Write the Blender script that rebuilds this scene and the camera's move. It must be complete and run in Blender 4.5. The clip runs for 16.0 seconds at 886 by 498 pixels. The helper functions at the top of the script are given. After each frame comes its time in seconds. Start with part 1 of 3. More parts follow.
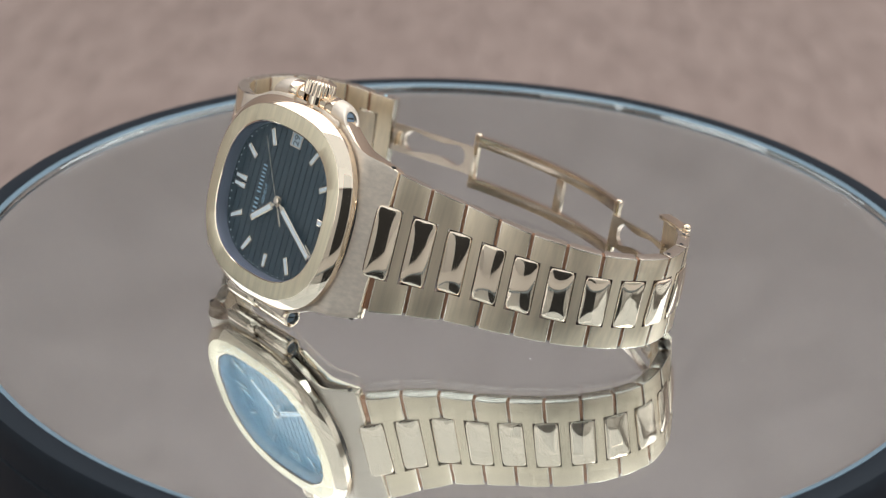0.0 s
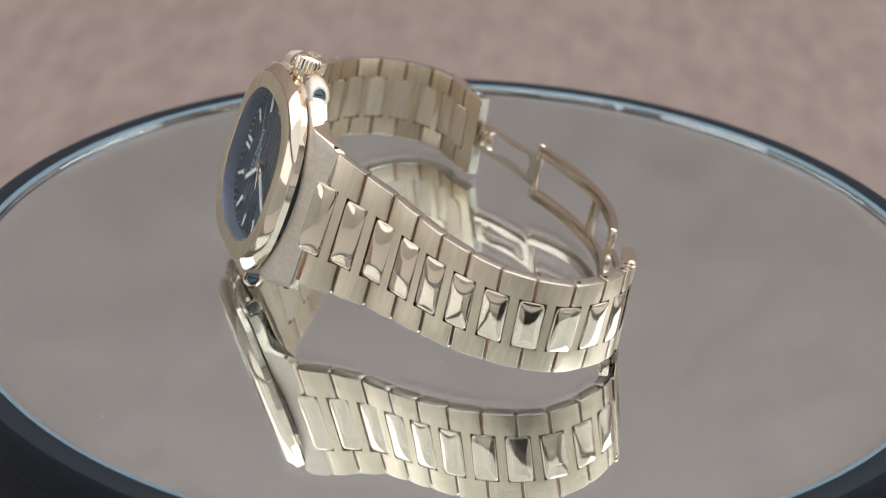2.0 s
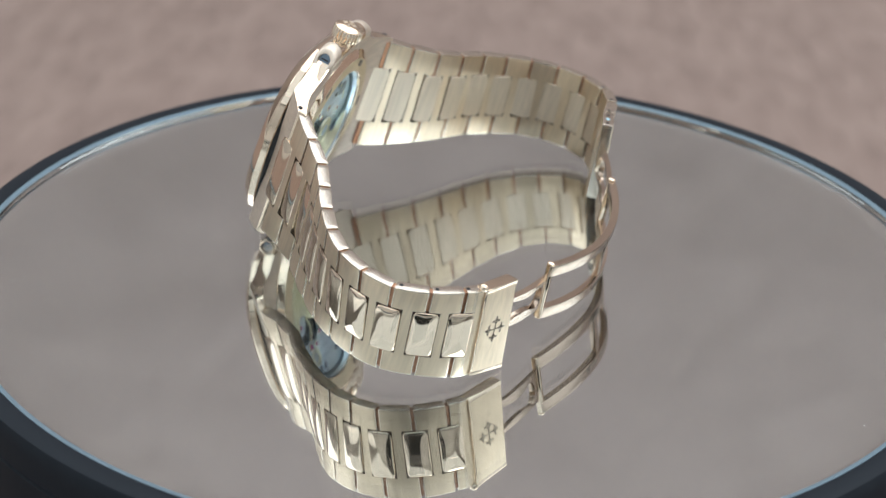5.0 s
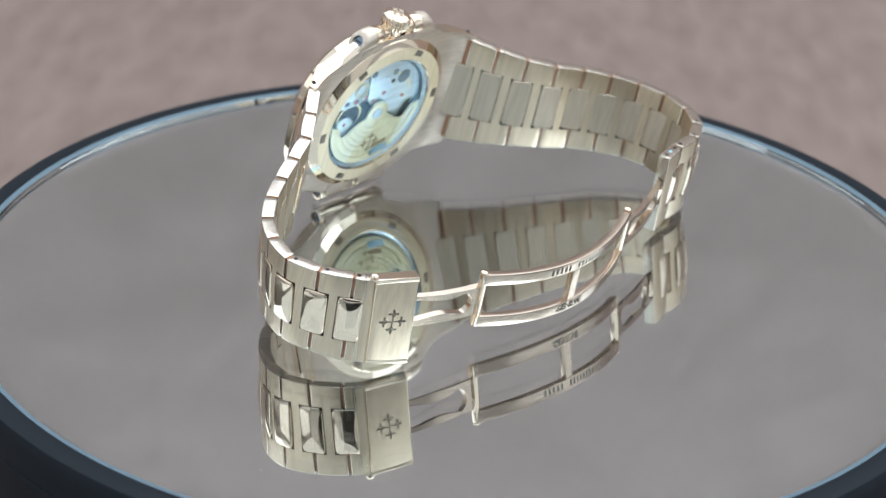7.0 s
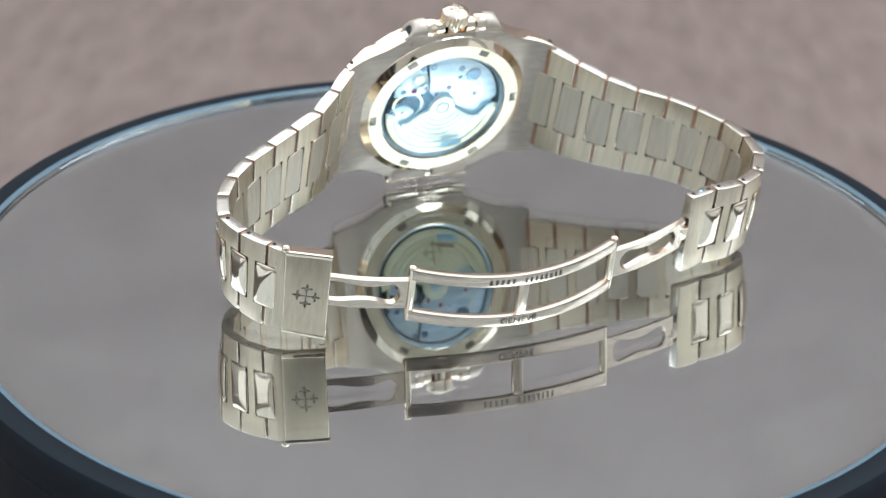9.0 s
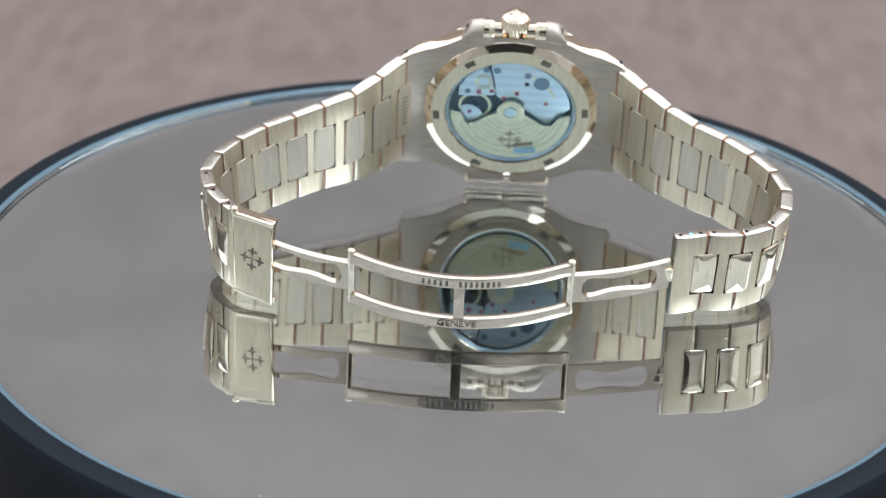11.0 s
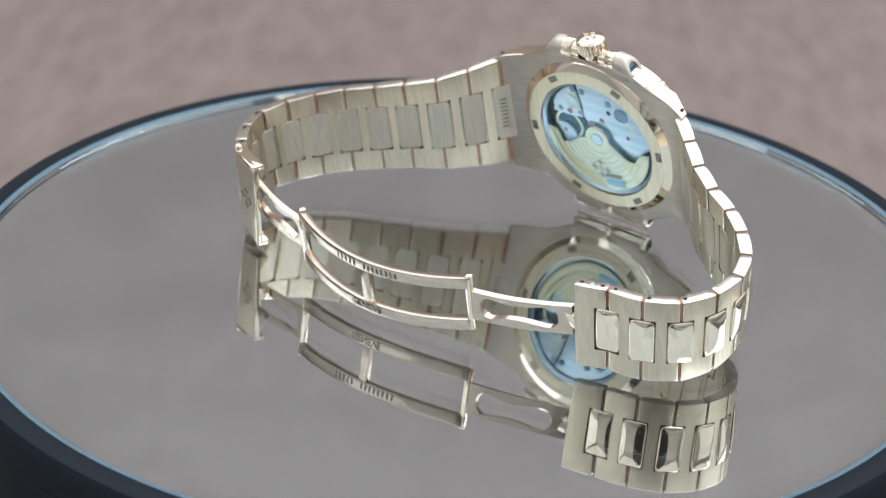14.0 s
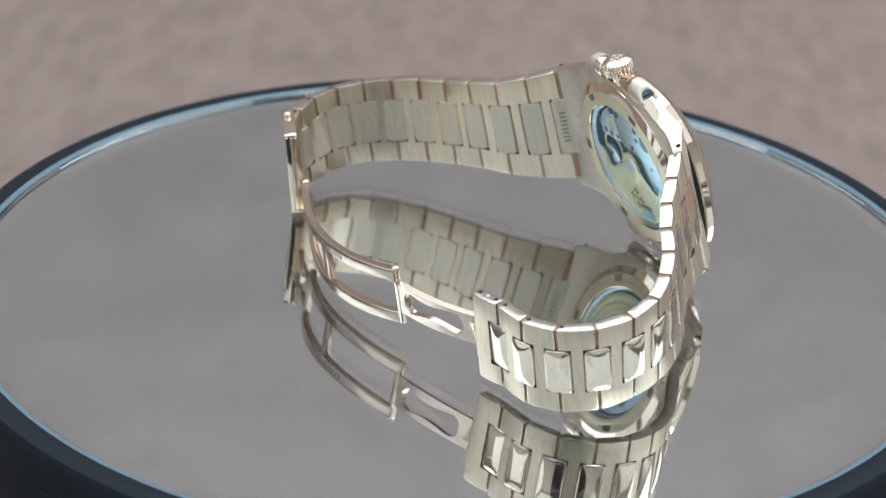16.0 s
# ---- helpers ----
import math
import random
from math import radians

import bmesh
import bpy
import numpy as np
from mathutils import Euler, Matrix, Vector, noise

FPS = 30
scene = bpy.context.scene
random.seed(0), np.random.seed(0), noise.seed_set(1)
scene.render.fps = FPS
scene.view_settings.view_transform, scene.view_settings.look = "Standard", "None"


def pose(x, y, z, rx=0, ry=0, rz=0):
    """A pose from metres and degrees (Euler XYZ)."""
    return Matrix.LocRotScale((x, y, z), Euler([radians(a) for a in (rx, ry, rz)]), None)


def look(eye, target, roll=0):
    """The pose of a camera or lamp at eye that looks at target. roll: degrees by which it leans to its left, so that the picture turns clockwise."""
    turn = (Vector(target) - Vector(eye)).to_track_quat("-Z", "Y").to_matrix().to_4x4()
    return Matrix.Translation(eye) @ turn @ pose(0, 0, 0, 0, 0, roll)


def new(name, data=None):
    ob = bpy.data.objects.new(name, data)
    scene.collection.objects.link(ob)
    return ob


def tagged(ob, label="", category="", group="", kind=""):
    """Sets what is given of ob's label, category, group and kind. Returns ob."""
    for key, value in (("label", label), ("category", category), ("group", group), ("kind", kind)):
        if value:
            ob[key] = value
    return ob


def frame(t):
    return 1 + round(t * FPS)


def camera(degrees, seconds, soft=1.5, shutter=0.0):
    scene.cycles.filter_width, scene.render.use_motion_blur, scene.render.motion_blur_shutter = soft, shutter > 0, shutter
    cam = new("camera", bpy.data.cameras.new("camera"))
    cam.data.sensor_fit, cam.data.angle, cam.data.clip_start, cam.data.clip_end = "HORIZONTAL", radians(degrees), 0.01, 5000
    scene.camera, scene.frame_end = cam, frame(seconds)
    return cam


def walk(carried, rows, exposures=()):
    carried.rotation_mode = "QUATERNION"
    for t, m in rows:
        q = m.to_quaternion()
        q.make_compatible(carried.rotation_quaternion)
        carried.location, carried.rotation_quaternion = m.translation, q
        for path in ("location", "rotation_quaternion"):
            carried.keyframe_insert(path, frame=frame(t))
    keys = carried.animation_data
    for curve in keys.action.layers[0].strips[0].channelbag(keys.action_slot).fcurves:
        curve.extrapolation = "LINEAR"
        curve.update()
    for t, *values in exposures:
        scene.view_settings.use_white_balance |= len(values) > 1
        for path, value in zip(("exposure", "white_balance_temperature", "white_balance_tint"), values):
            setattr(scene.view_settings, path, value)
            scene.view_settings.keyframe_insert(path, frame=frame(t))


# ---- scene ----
MM = 0.001

# ---- camera ----
cam = camera(24.23, 16.0, 1.2)
cam.data.dof.use_dof, cam.data.dof.focus_distance, cam.data.dof.aperture_fstop = True, 0.366, 24.0
EYE = Vector((0.0, -0.351, 0.178))
_p, _y = radians(-26.425), radians(0.483)
AIM = EYE + Vector((-math.sin(_y) * math.cos(_p), math.cos(_y) * math.cos(_p), math.sin(_p)))
walk(cam, [(0.0, look(EYE, AIM, 2.335)), (16.0, look(EYE, AIM, 2.335))],
     exposures=[(0.0, 0.1, 6500, 10), (4.2, 0.1, 6480, 10), (6.5, 0.1, 6130, 8), (9.0, 0.1, 5970, 7), (12.0, 0.1, 6000, 7), (16.0, 0.1, 6010, 7)])

# the turntable's turn, degrees by the second
TURN = [(0, 0), (1, -12.3), (2, -24.6), (3, -37.0), (4.2, -51.7), (6.3, -77.2), (7, -85.7), (8, -97.7), (9.2, -112.2),
        (11.3, -137.5), (12.3, -149.6), (13.3, -161.9), (14.3, -174.1), (15.2, -184.9), (16, -194.5)]

# ---- world and light ----
world = bpy.data.worlds.new("world")
scene.world = world
world.use_nodes = True
world.node_tree.nodes["Background"].inputs[0].default_value = (0.75, 0.82, 0.9, 1)
world.node_tree.nodes["Background"].inputs[1].default_value = 0.35


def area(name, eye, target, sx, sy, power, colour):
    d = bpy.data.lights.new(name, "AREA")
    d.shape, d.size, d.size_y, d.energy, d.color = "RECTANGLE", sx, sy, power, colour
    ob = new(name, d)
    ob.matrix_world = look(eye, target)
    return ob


area("ceiling_diffuser", (0.1, 0.36, 0.8), (0.1, 0.36, 0), 2.5, 0.74, 13.2, (0.91, 0.97, 1.0))
area("rear_diffuser", (0.0, -0.73, 0.8), (0.0, -0.73, 0), 2.5, 1.42, 9.6, (0.89, 0.97, 1.0))
area("key_softbox", (0.46, -0.22, 0.77), (0.46, -0.22, 0), 0.36, 0.36, 2.4, (0.9, 0.97, 1.0))


# Unseen fill panels, added in front of the side walls to brighten the metal.
area("west_fill", (-1.48, -0.78, 0.5), (0.0, -0.78, 0.5), 1.3, 0.6, 2.3, (0.93, 0.98, 1.0))
area("east_fill", (1.48, -0.32, 0.36), (0.0, -0.32, 0.36), 1.4, 0.8, 1.9, (0.93, 0.98, 1.0))


# ---- materials ----
def material(name):
    m = bpy.data.materials.new(name)
    m.use_nodes = True
    nt = m.node_tree
    return m, nt, nt.nodes["Principled BSDF"]


def node(nt, kind, **values):
    n = nt.nodes.new(kind)
    for key, value in values.items():
        n.inputs[key.replace("_", " ")].default_value = value
    return n


def grain(nt, bsdf, scale, stretch, strength, distance, low, high, space="Object"):
    """Two scales of noise: bump and roughness."""
    co = nt.nodes.new("ShaderNodeTexCoord")
    mp = nt.nodes.new("ShaderNodeMapping")
    mp.inputs["Scale"].default_value = stretch
    fine = node(nt, "ShaderNodeTexNoise", Scale=scale, Detail=3.0)
    broad = node(nt, "ShaderNodeTexNoise", Scale=scale * 0.06, Detail=2.0)
    ramp = nt.nodes.new("ShaderNodeMapRange")
    ramp.inputs["To Min"].default_value, ramp.inputs["To Max"].default_value = low, high
    bump = node(nt, "ShaderNodeBump", Strength=strength, Distance=distance)
    nt.links.new(co.outputs[space], mp.inputs["Vector"])
    nt.links.new(mp.outputs["Vector"], fine.inputs["Vector"])
    nt.links.new(mp.outputs["Vector"], broad.inputs["Vector"])
    nt.links.new(broad.outputs["Fac"], ramp.inputs["Value"])
    nt.links.new(ramp.outputs["Result"], bsdf.inputs["Roughness"])
    nt.links.new(fine.outputs["Fac"], bump.inputs["Height"])
    nt.links.new(bump.outputs["Normal"], bsdf.inputs["Normal"])
    return fine, broad, mp


def plain(name, colour, rough, metal=0.0, coat=0.0, spec=0.5):
    m, nt, b = material(name)
    b.inputs["Base Color"].default_value = (*colour, 1)
    b.inputs["Roughness"].default_value = rough
    b.inputs["Metallic"].default_value = metal
    b.inputs["Coat Weight"].default_value = coat
    b.inputs["Specular IOR Level"].default_value = spec
    return m


GOLD_COLOUR = (0.82, 0.68, 0.51)


def brushed(name, colour, stretch, low=0.3, high=0.42, strength=0.5):
    """Brushed metal: fine streaks along the axis with the small stretch."""
    m, nt, b = material(name)
    b.inputs["Metallic"].default_value = 1.0
    fine, broad, mp = grain(nt, b, 1500.0, stretch, strength, 0.00005, low, high)
    fine.inputs["Detail"].default_value = 5.0
    mix = nt.nodes.new("ShaderNodeMix")
    mix.data_type = "RGBA"
    mix.inputs[6].default_value = (*[c * 0.78 for c in colour], 1)
    mix.inputs[7].default_value = (*[min(1, c * 1.16) for c in colour], 1)
    nt.links.new(fine.outputs["Fac"], mix.inputs[0])
    nt.links.new(mix.outputs[2], b.inputs["Base Color"])
    return m


GOLD_BRUSHED = brushed("brushed_gold", GOLD_COLOUR, (1.0, 0.04, 1.0), 0.34, 0.46)
GOLD_SATIN = brushed("satin_gold", (0.75, 0.65, 0.555), (0.06, 1.0, 1.0), 0.5, 0.64)
GOLD_EDGE = brushed("satin_edge_gold", (0.74, 0.66, 0.57), (1.0, 1.0, 1.0), 0.18, 0.28, 0.15)
JOINT_REFLECTION = brushed("joint_reflection", (0.5, 0.27, 0.17), (1.0, 0.1, 1.0), 0.35, 0.5)
# Darker, rosier blade gold: pink reflections are put into its colour.
GOLD_BLADE = brushed("blade_gold", (0.62, 0.5, 0.405), (0.1, 1.0, 1.0), 0.14, 0.22, 0.05)
SHADE_WELL = plain("notch_shade", (0.2, 0.17, 0.14), 0.4, metal=0.8)
GAP_SHADE = plain("gap_shade", (0.09, 0.055, 0.04), 0.45, metal=0.7)
REHAUT = plain("grey_rehaut", (0.2, 0.2, 0.25), 0.45, metal=0.4)
FILM = plain("blue_film", (0.42, 0.72, 0.88), 0.3)
BRONZE = plain("dark_engraving", (0.42, 0.31, 0.17), 0.5, metal=0.6)
GOLD_BEZEL = brushed("bezel_gold", (0.8, 0.7, 0.52), (1.0, 0.05, 1.0), 0.36, 0.48)
GOLD_POLISHED, _nt, _b = material("polished_gold")
_b.inputs["Base Color"].default_value = (0.85, 0.71, 0.565, 1)
_b.inputs["Metallic"].default_value = 1.0
grain(_nt, _b, 900.0, (1, 1, 1), 0.02, 0.00003, 0.03, 0.09)
GOLD_INNER = brushed("inner_gold", (0.85, 0.735, 0.6), (1.0, 0.04, 1.0), 0.46, 0.56)
# Blue in this steel's colours stands in for the coated crystal's reflection.
STEEL_BLUE = brushed("reflection_blue_steel", (0.6, 0.72, 0.8), (0.1, 1, 1), 0.25, 0.4)
_nt = STEEL_BLUE.node_tree
_co = _nt.nodes.new("ShaderNodeTexCoord")
_wave = node(_nt, "ShaderNodeTexWave", Scale=150.0, Distortion=0.0)
_wave.bands_direction = "Y"
_tint = _nt.nodes.new("ShaderNodeMix")
_tint.data_type = "RGBA"
_tint.inputs[6].default_value, _tint.inputs[7].default_value = (0.57, 0.69, 0.77, 1), (0.67, 0.78, 0.86, 1)
_nt.links.new(_co.outputs["Object"], _wave.inputs["Vector"])
_nt.links.new(_wave.outputs["Fac"], _tint.inputs[0])
_nt.links.new(_tint.outputs[2], _nt.nodes["Principled BSDF"].inputs["Base Color"])
ROTOR_GOLD = brushed("rotor_gold", (0.97, 0.87, 0.6), (0.5, 0.5, 1), 0.34, 0.48)
RUBY = plain("ruby", (0.35, 0.03, 0.2), 0.1, coat=1.0)
BLACK = plain("black_gasket", (0.008, 0.008, 0.01), 0.4)
ENGRAVED = plain("engraved_line", (0.27, 0.235, 0.2), 0.6, metal=0.5)
SCREW_STEEL = plain("screw_steel", (0.17, 0.22, 0.28), 0.3, metal=1.0)
DARK_WELL = plain("dark_recess", (0.03, 0.03, 0.033), 0.4, metal=0.6)
LUME = plain("lume", (0.82, 0.85, 0.85), 0.5)
PRINT = plain("white_print", (0.34, 0.47, 0.56), 0.5)
DATE_DISC = plain("date_disc", (0.55, 0.62, 0.66), 0.5)
DATE_INK = plain("date_ink", (0.03, 0.035, 0.045), 0.5)
DIAL, _nt, _b = material("dial_lacquer")
_b.inputs["Base Color"].default_value = (0.033, 0.042, 0.047, 1)
_b.inputs["Metallic"].default_value = 0.35
_b.inputs["Coat Weight"].default_value = 0.3
grain(_nt, _b, 3000.0, (1, 0.1, 1), 0.1, 0.00002, 0.3, 0.42)


def crystal_material(name, tint, weight):
    """Sapphire with a blue anti-glare coating."""
    m, nt, b = material(name)
    nt.nodes.remove(b)
    out = nt.nodes["Material Output"]
    clear = nt.nodes.new("ShaderNodeBsdfTransparent")
    clear.inputs["Color"].default_value = (0.98, 0.99, 1.0, 1)
    gloss = nt.nodes.new("ShaderNodeBsdfGlossy")
    gloss.inputs["Color"].default_value = (*tint, 1)
    gloss.inputs["Roughness"].default_value = 0.015
    edge = nt.nodes.new("ShaderNodeLayerWeight")
    edge.inputs["Blend"].default_value = 0.5
    cube = nt.nodes.new("ShaderNodeMath")
    cube.operation = "POWER"
    cube.inputs[1].default_value = 3.0
    fres = nt.nodes.new("ShaderNodeMath")
    fres.operation = "MULTIPLY_ADD"
    fres.inputs[1].default_value, fres.inputs[2].default_value = 0.34, weight
    nt.links.new(edge.outputs["Facing"], cube.inputs[0])
    nt.links.new(cube.outputs[0], fres.inputs[0])
    mix = nt.nodes.new("ShaderNodeMixShader")
    nt.links.new(fres.outputs[0], mix.inputs[0])
    nt.links.new(clear.outputs[0], mix.inputs[1])
    nt.links.new(gloss.outputs[0], mix.inputs[2])
    nt.links.new(mix.outputs[0], out.inputs[0])
    return m


CRYSTAL = crystal_material("coated_crystal", (0.5, 0.78, 1.0), 0.07)

SILVER, _nt, _b = material("mirror_silver")
_b.inputs["Base Color"].default_value = (0.78, 0.8, 0.81, 1)
_b.inputs["Metallic"].default_value = 1.0
_b.inputs["Roughness"].default_value = 0.0
GLASS, _nt, _b = material("mirror_glass")
_b.inputs["Base Color"].default_value = (0.97, 0.985, 0.98, 1)
_b.inputs["Transmission Weight"].default_value = 1.0
_b.inputs["Roughness"].default_value = 0.0
_b.inputs["IOR"].default_value = 1.5
BEVEL_GLASS = plain("ground_glass_edge", (0.2, 0.28, 0.34), 0.45, metal=0.6)
NAVY = plain("navy_lacquer", (0.004, 0.008, 0.014), 0.6, spec=0.25)
PLASTIC, _nt, _b = material("black_plastic")
_b.inputs["Base Color"].default_value = (0.012, 0.013, 0.015, 1)
grain(_nt, _b, 900.0, (1, 1, 1), 0.1, 0.0001, 0.3, 0.5)
DUST = plain("dust", (0.75, 0.75, 0.75), 0.9)

PAPER, _nt, _b = material("pink_backdrop")
_f, _w, _m = grain(_nt, _b, 150.0, (1.0, 0.36, 1.0), 0.45, 0.006, 0.6, 0.8)
_f.inputs["Detail"].default_value = 0.6
_mix = _nt.nodes.new("ShaderNodeMix")
_mix.data_type = "RGBA"
_mix.inputs[6].default_value = (0.178, 0.122, 0.103, 1)
_mix.inputs[7].default_value = (0.275, 0.198, 0.17, 1)
_nt.links.new(_f.outputs["Fac"], _mix.inputs[0])
_nt.links.new(_mix.outputs[2], _b.inputs["Base Color"])
WALL, _nt, _b = material("grey_plaster")
_b.inputs["Base Color"].default_value = (0.5, 0.49, 0.48, 1)
grain(_nt, _b, 60.0, (1, 1, 1), 0.2, 0.002, 0.7, 0.9)
WHITE_WALL, _nt, _b = material("white_plaster")
_b.inputs["Base Color"].default_value = (0.8, 0.79, 0.77, 1)
grain(_nt, _b, 60.0, (1, 1, 1), 0.2, 0.002, 0.7, 0.9)
TAUPE, _nt, _b = material("taupe_plaster")
_f, _w, _m = grain(_nt, _b, 26.0, (1, 1, 0.8), 0.42, 0.012, 0.7, 0.9)
_f.inputs["Detail"].default_value = 1.5
_mix = _nt.nodes.new("ShaderNodeMix")
_mix.data_type = "RGBA"
_mix.inputs[6].default_value = (0.292, 0.237, 0.217, 1)
_mix.inputs[7].default_value = (0.36, 0.295, 0.273, 1)
_nt.links.new(_f.outputs["Fac"], _mix.inputs[0])
_nt.links.new(_mix.outputs[2], _b.inputs["Base Color"])
DARK_PANEL, _nt, _b = material("dark_panel")
_b.inputs["Base Color"].default_value = (0.035, 0.035, 0.036, 1)
grain(_nt, _b, 40.0, (1, 1, 0.1), 0.3, 0.003, 0.7, 0.9)
TABLE_TOP, _nt, _b = material("pale_laminate")
_b.inputs["Base Color"].default_value = (0.45, 0.43, 0.41, 1)
grain(_nt, _b, 300.0, (1, 1, 1), 0.1, 0.0005, 0.4, 0.6)
FLOOR = plain("dark_floor", (0.12, 0.1, 0.09), 0.6)


# ---- mesh helpers ----
def part(name, bm, mat, parent, label=""):
    """Links a bmesh as one mesh object under a thing or part. mat: a material or a list of them."""
    me = bpy.data.meshes.new(name)
    bm.normal_update()
    bm.to_mesh(me)
    bm.free()
    for m in mat if isinstance(mat, (list, tuple)) else [mat]:
        me.materials.append(m)
    ob = new(name, me)
    ob.parent = parent
    return tagged(ob, label)


def thing(name, bm, mat, label, category, group="", kind=""):
    return tagged(part(name, bm, mat, None), label, category, group, kind)


def smooth(bm, angle=35.0):
    lim = radians(angle)
    bm.normal_update()
    for f in bm.faces:
        f.smooth = True
    for e in bm.edges:
        e.smooth = not (len(e.link_faces) == 2 and e.calc_face_angle(0) > lim)


def round_edges(bm, offset, angle=40.0, segments=2, mat=-1, only=None):
    bmesh.ops.recalc_face_normals(bm, faces=bm.faces)
    es = [e for e in bm.edges if len(e.link_faces) == 2 and e.calc_face_angle(0) > radians(angle) and (only is None or only(e))]
    bmesh.ops.bevel(bm, geom=es, offset=offset * MM, segments=segments, profile=0.6, affect="EDGES", clamp_overlap=True, material=mat)


def rings_mesh(rings, close_first=False, close_last=False, bm=None):
    """Lofts closed rings of equally many points (mm)."""
    bm = bm or bmesh.new()
    rows = [[bm.verts.new([c * MM for c in p]) for p in ring] for ring in rings]
    n = len(rows[0])
    for a, b in zip(rows, rows[1:]):
        for i in range(n):
            bm.faces.new((a[i], a[(i + 1) % n], b[(i + 1) % n], b[i]))
    if close_first:
        bm.faces.new(rows[0][::-1])
    if close_last:
        bm.faces.new(rows[-1])
    bmesh.ops.recalc_face_normals(bm, faces=bm.faces)
    return bm


def lathe(profile, n=96, axis="z", centre=(0, 0, 0), **kw):
    """profile: (radius, height) in mm."""
    rings = []
    for r, h in profile:
        ring = []
        for i in range(n):
            a = 2 * math.pi * i / n
            p = (r * math.cos(a), r * math.sin(a), h) if axis == "z" else (r * math.sin(a), h, r * math.cos(a)) if axis == "y" else (h, r * math.cos(a), r * math.sin(a))
            ring.append([p[k] + centre[k] for k in range(3)])
        rings.append(ring)
    return rings_mesh(rings, **kw)


def box_bm(x0, x1, y0, y1, z0, z1, bevel=0.0, bm=None):
    b = bmesh.new()
    bmesh.ops.create_cube(b, size=1)
    for v in b.verts:
        v.co = Vector(((x0 + x1) / 2 + v.co.x * (x1 - x0), (y0 + y1) / 2 + v.co.y * (y1 - y0), (z0 + z1) / 2 + v.co.z * (z1 - z0))) * MM
    if bevel:
        round_edges(b, bevel)
        smooth(b, 60)
    if bm is None:
        return b
    return merge(bm, b)


def merge(bm, other):
    me = bpy.data.meshes.new("tmp")
    other.to_mesh(me)
    other.free()
    bm.from_mesh(me)
    bpy.data.meshes.remove(me)
    return bm


def plate(outer, inner, cols, rows, keep):
    """A solid sheet on a grid of cells. outer(i, j), inner(i, j): points in mm; keep(i, j): whether the cell is there."""
    bm = bmesh.new()
    vo, vi = {}, {}

    def vert(store, fn, i, j):
        if (i, j) not in store:
            store[i, j] = bm.verts.new([c * MM for c in fn(i, j)])
        return store[i, j]
    cells = {(i, j) for i in range(cols) for j in range(rows) if keep(i, j)}
    for i, j in cells:
        q = [(i, j), (i + 1, j), (i + 1, j + 1), (i, j + 1)]
        bm.faces.new([vert(vo, outer, *k) for k in q])
        bm.faces.new([vert(vi, inner, *k) for k in q[::-1]])
        for (da, db), (a, b) in {(0, -1): (0, 1), (1, 0): (1, 2), (0, 1): (2, 3), (-1, 0): (3, 0)}.items():
            if (i + da, j + db) not in cells:
                a, b = q[a], q[b]
                f = bm.faces.new([vert(vo, outer, *b), vert(vo, outer, *a), vert(vi, inner, *a), vert(vi, inner, *b)])
                f.material_index = 1
    bmesh.ops.recalc_face_normals(bm, faces=bm.faces)
    return bm


def sweep(points, across, w, h, bm=None, bevel=0.12):
    """A bar of section w (along across) by h along points (mm)."""
    pts = [Vector(p) for p in points]
    rings = []
    for i, p in enumerate(pts):
        tan = (pts[min(i + 1, len(pts) - 1)] - pts[max(i - 1, 0)]).normalized()
        a = Vector(across(i)) if callable(across) else Vector(across)
        a = (a - a.dot(tan) * tan).normalized()
        n = tan.cross(a)
        ww = w(i) if callable(w) else w
        rings.append([p + a * ww / 2 * sa + n * h / 2 * sn for sa, sn in ((1, 1), (-1, 1), (-1, -1), (1, -1))])
    b = rings_mesh(rings, True, True)
    bmesh.ops.recalc_face_normals(b, faces=b.faces)
    if bevel:
        round_edges(b, bevel)
    smooth(b, 20)
    return b if bm is None else merge(bm, b)


# ---- the set: backdrop, room, turntable ----
def room():
    def wall(name, x0, x1, y0, y1, z0, z1, mat):
        thing(name, box_bm(x0 * 1000, x1 * 1000, y0 * 1000, y1 * 1000, z0 * 1000, z1 * 1000), mat, "plain grey plaster", "wall", kind="structure")
    wall("wall_north", -1.6, 1.6, 0.75, 0.85, -0.8, 1.7, TAUPE)
    wall("wall_south", -1.6, 1.6, -1.6, -1.5, -0.8, 1.7, WHITE_WALL)
    # Unseen dark panel, added so the watch reflects something dark behind the camera.
    thing("curtain", box_bm(-520, 380, -1496, -1470, -800, 1300, 8), DARK_PANEL, "unseen dark panel added in the camera operator's place, for dark reflections", "curtain", kind="structure")
    wall("wall_east", 1.5, 1.6, -1.5, 1.5, -0.8, 1.7, WHITE_WALL)
    wall("wall_west", -1.6, -1.5, -1.5, 1.5, -0.8, 1.7, WHITE_WALL)
    wall("ceiling", -1.6, 1.6, -1.6, 1.6, 1.7, 1.8, WALL)
    wall("floor", -1.6, 1.6, -1.6, 1.6, -0.9, -0.8, FLOOR)


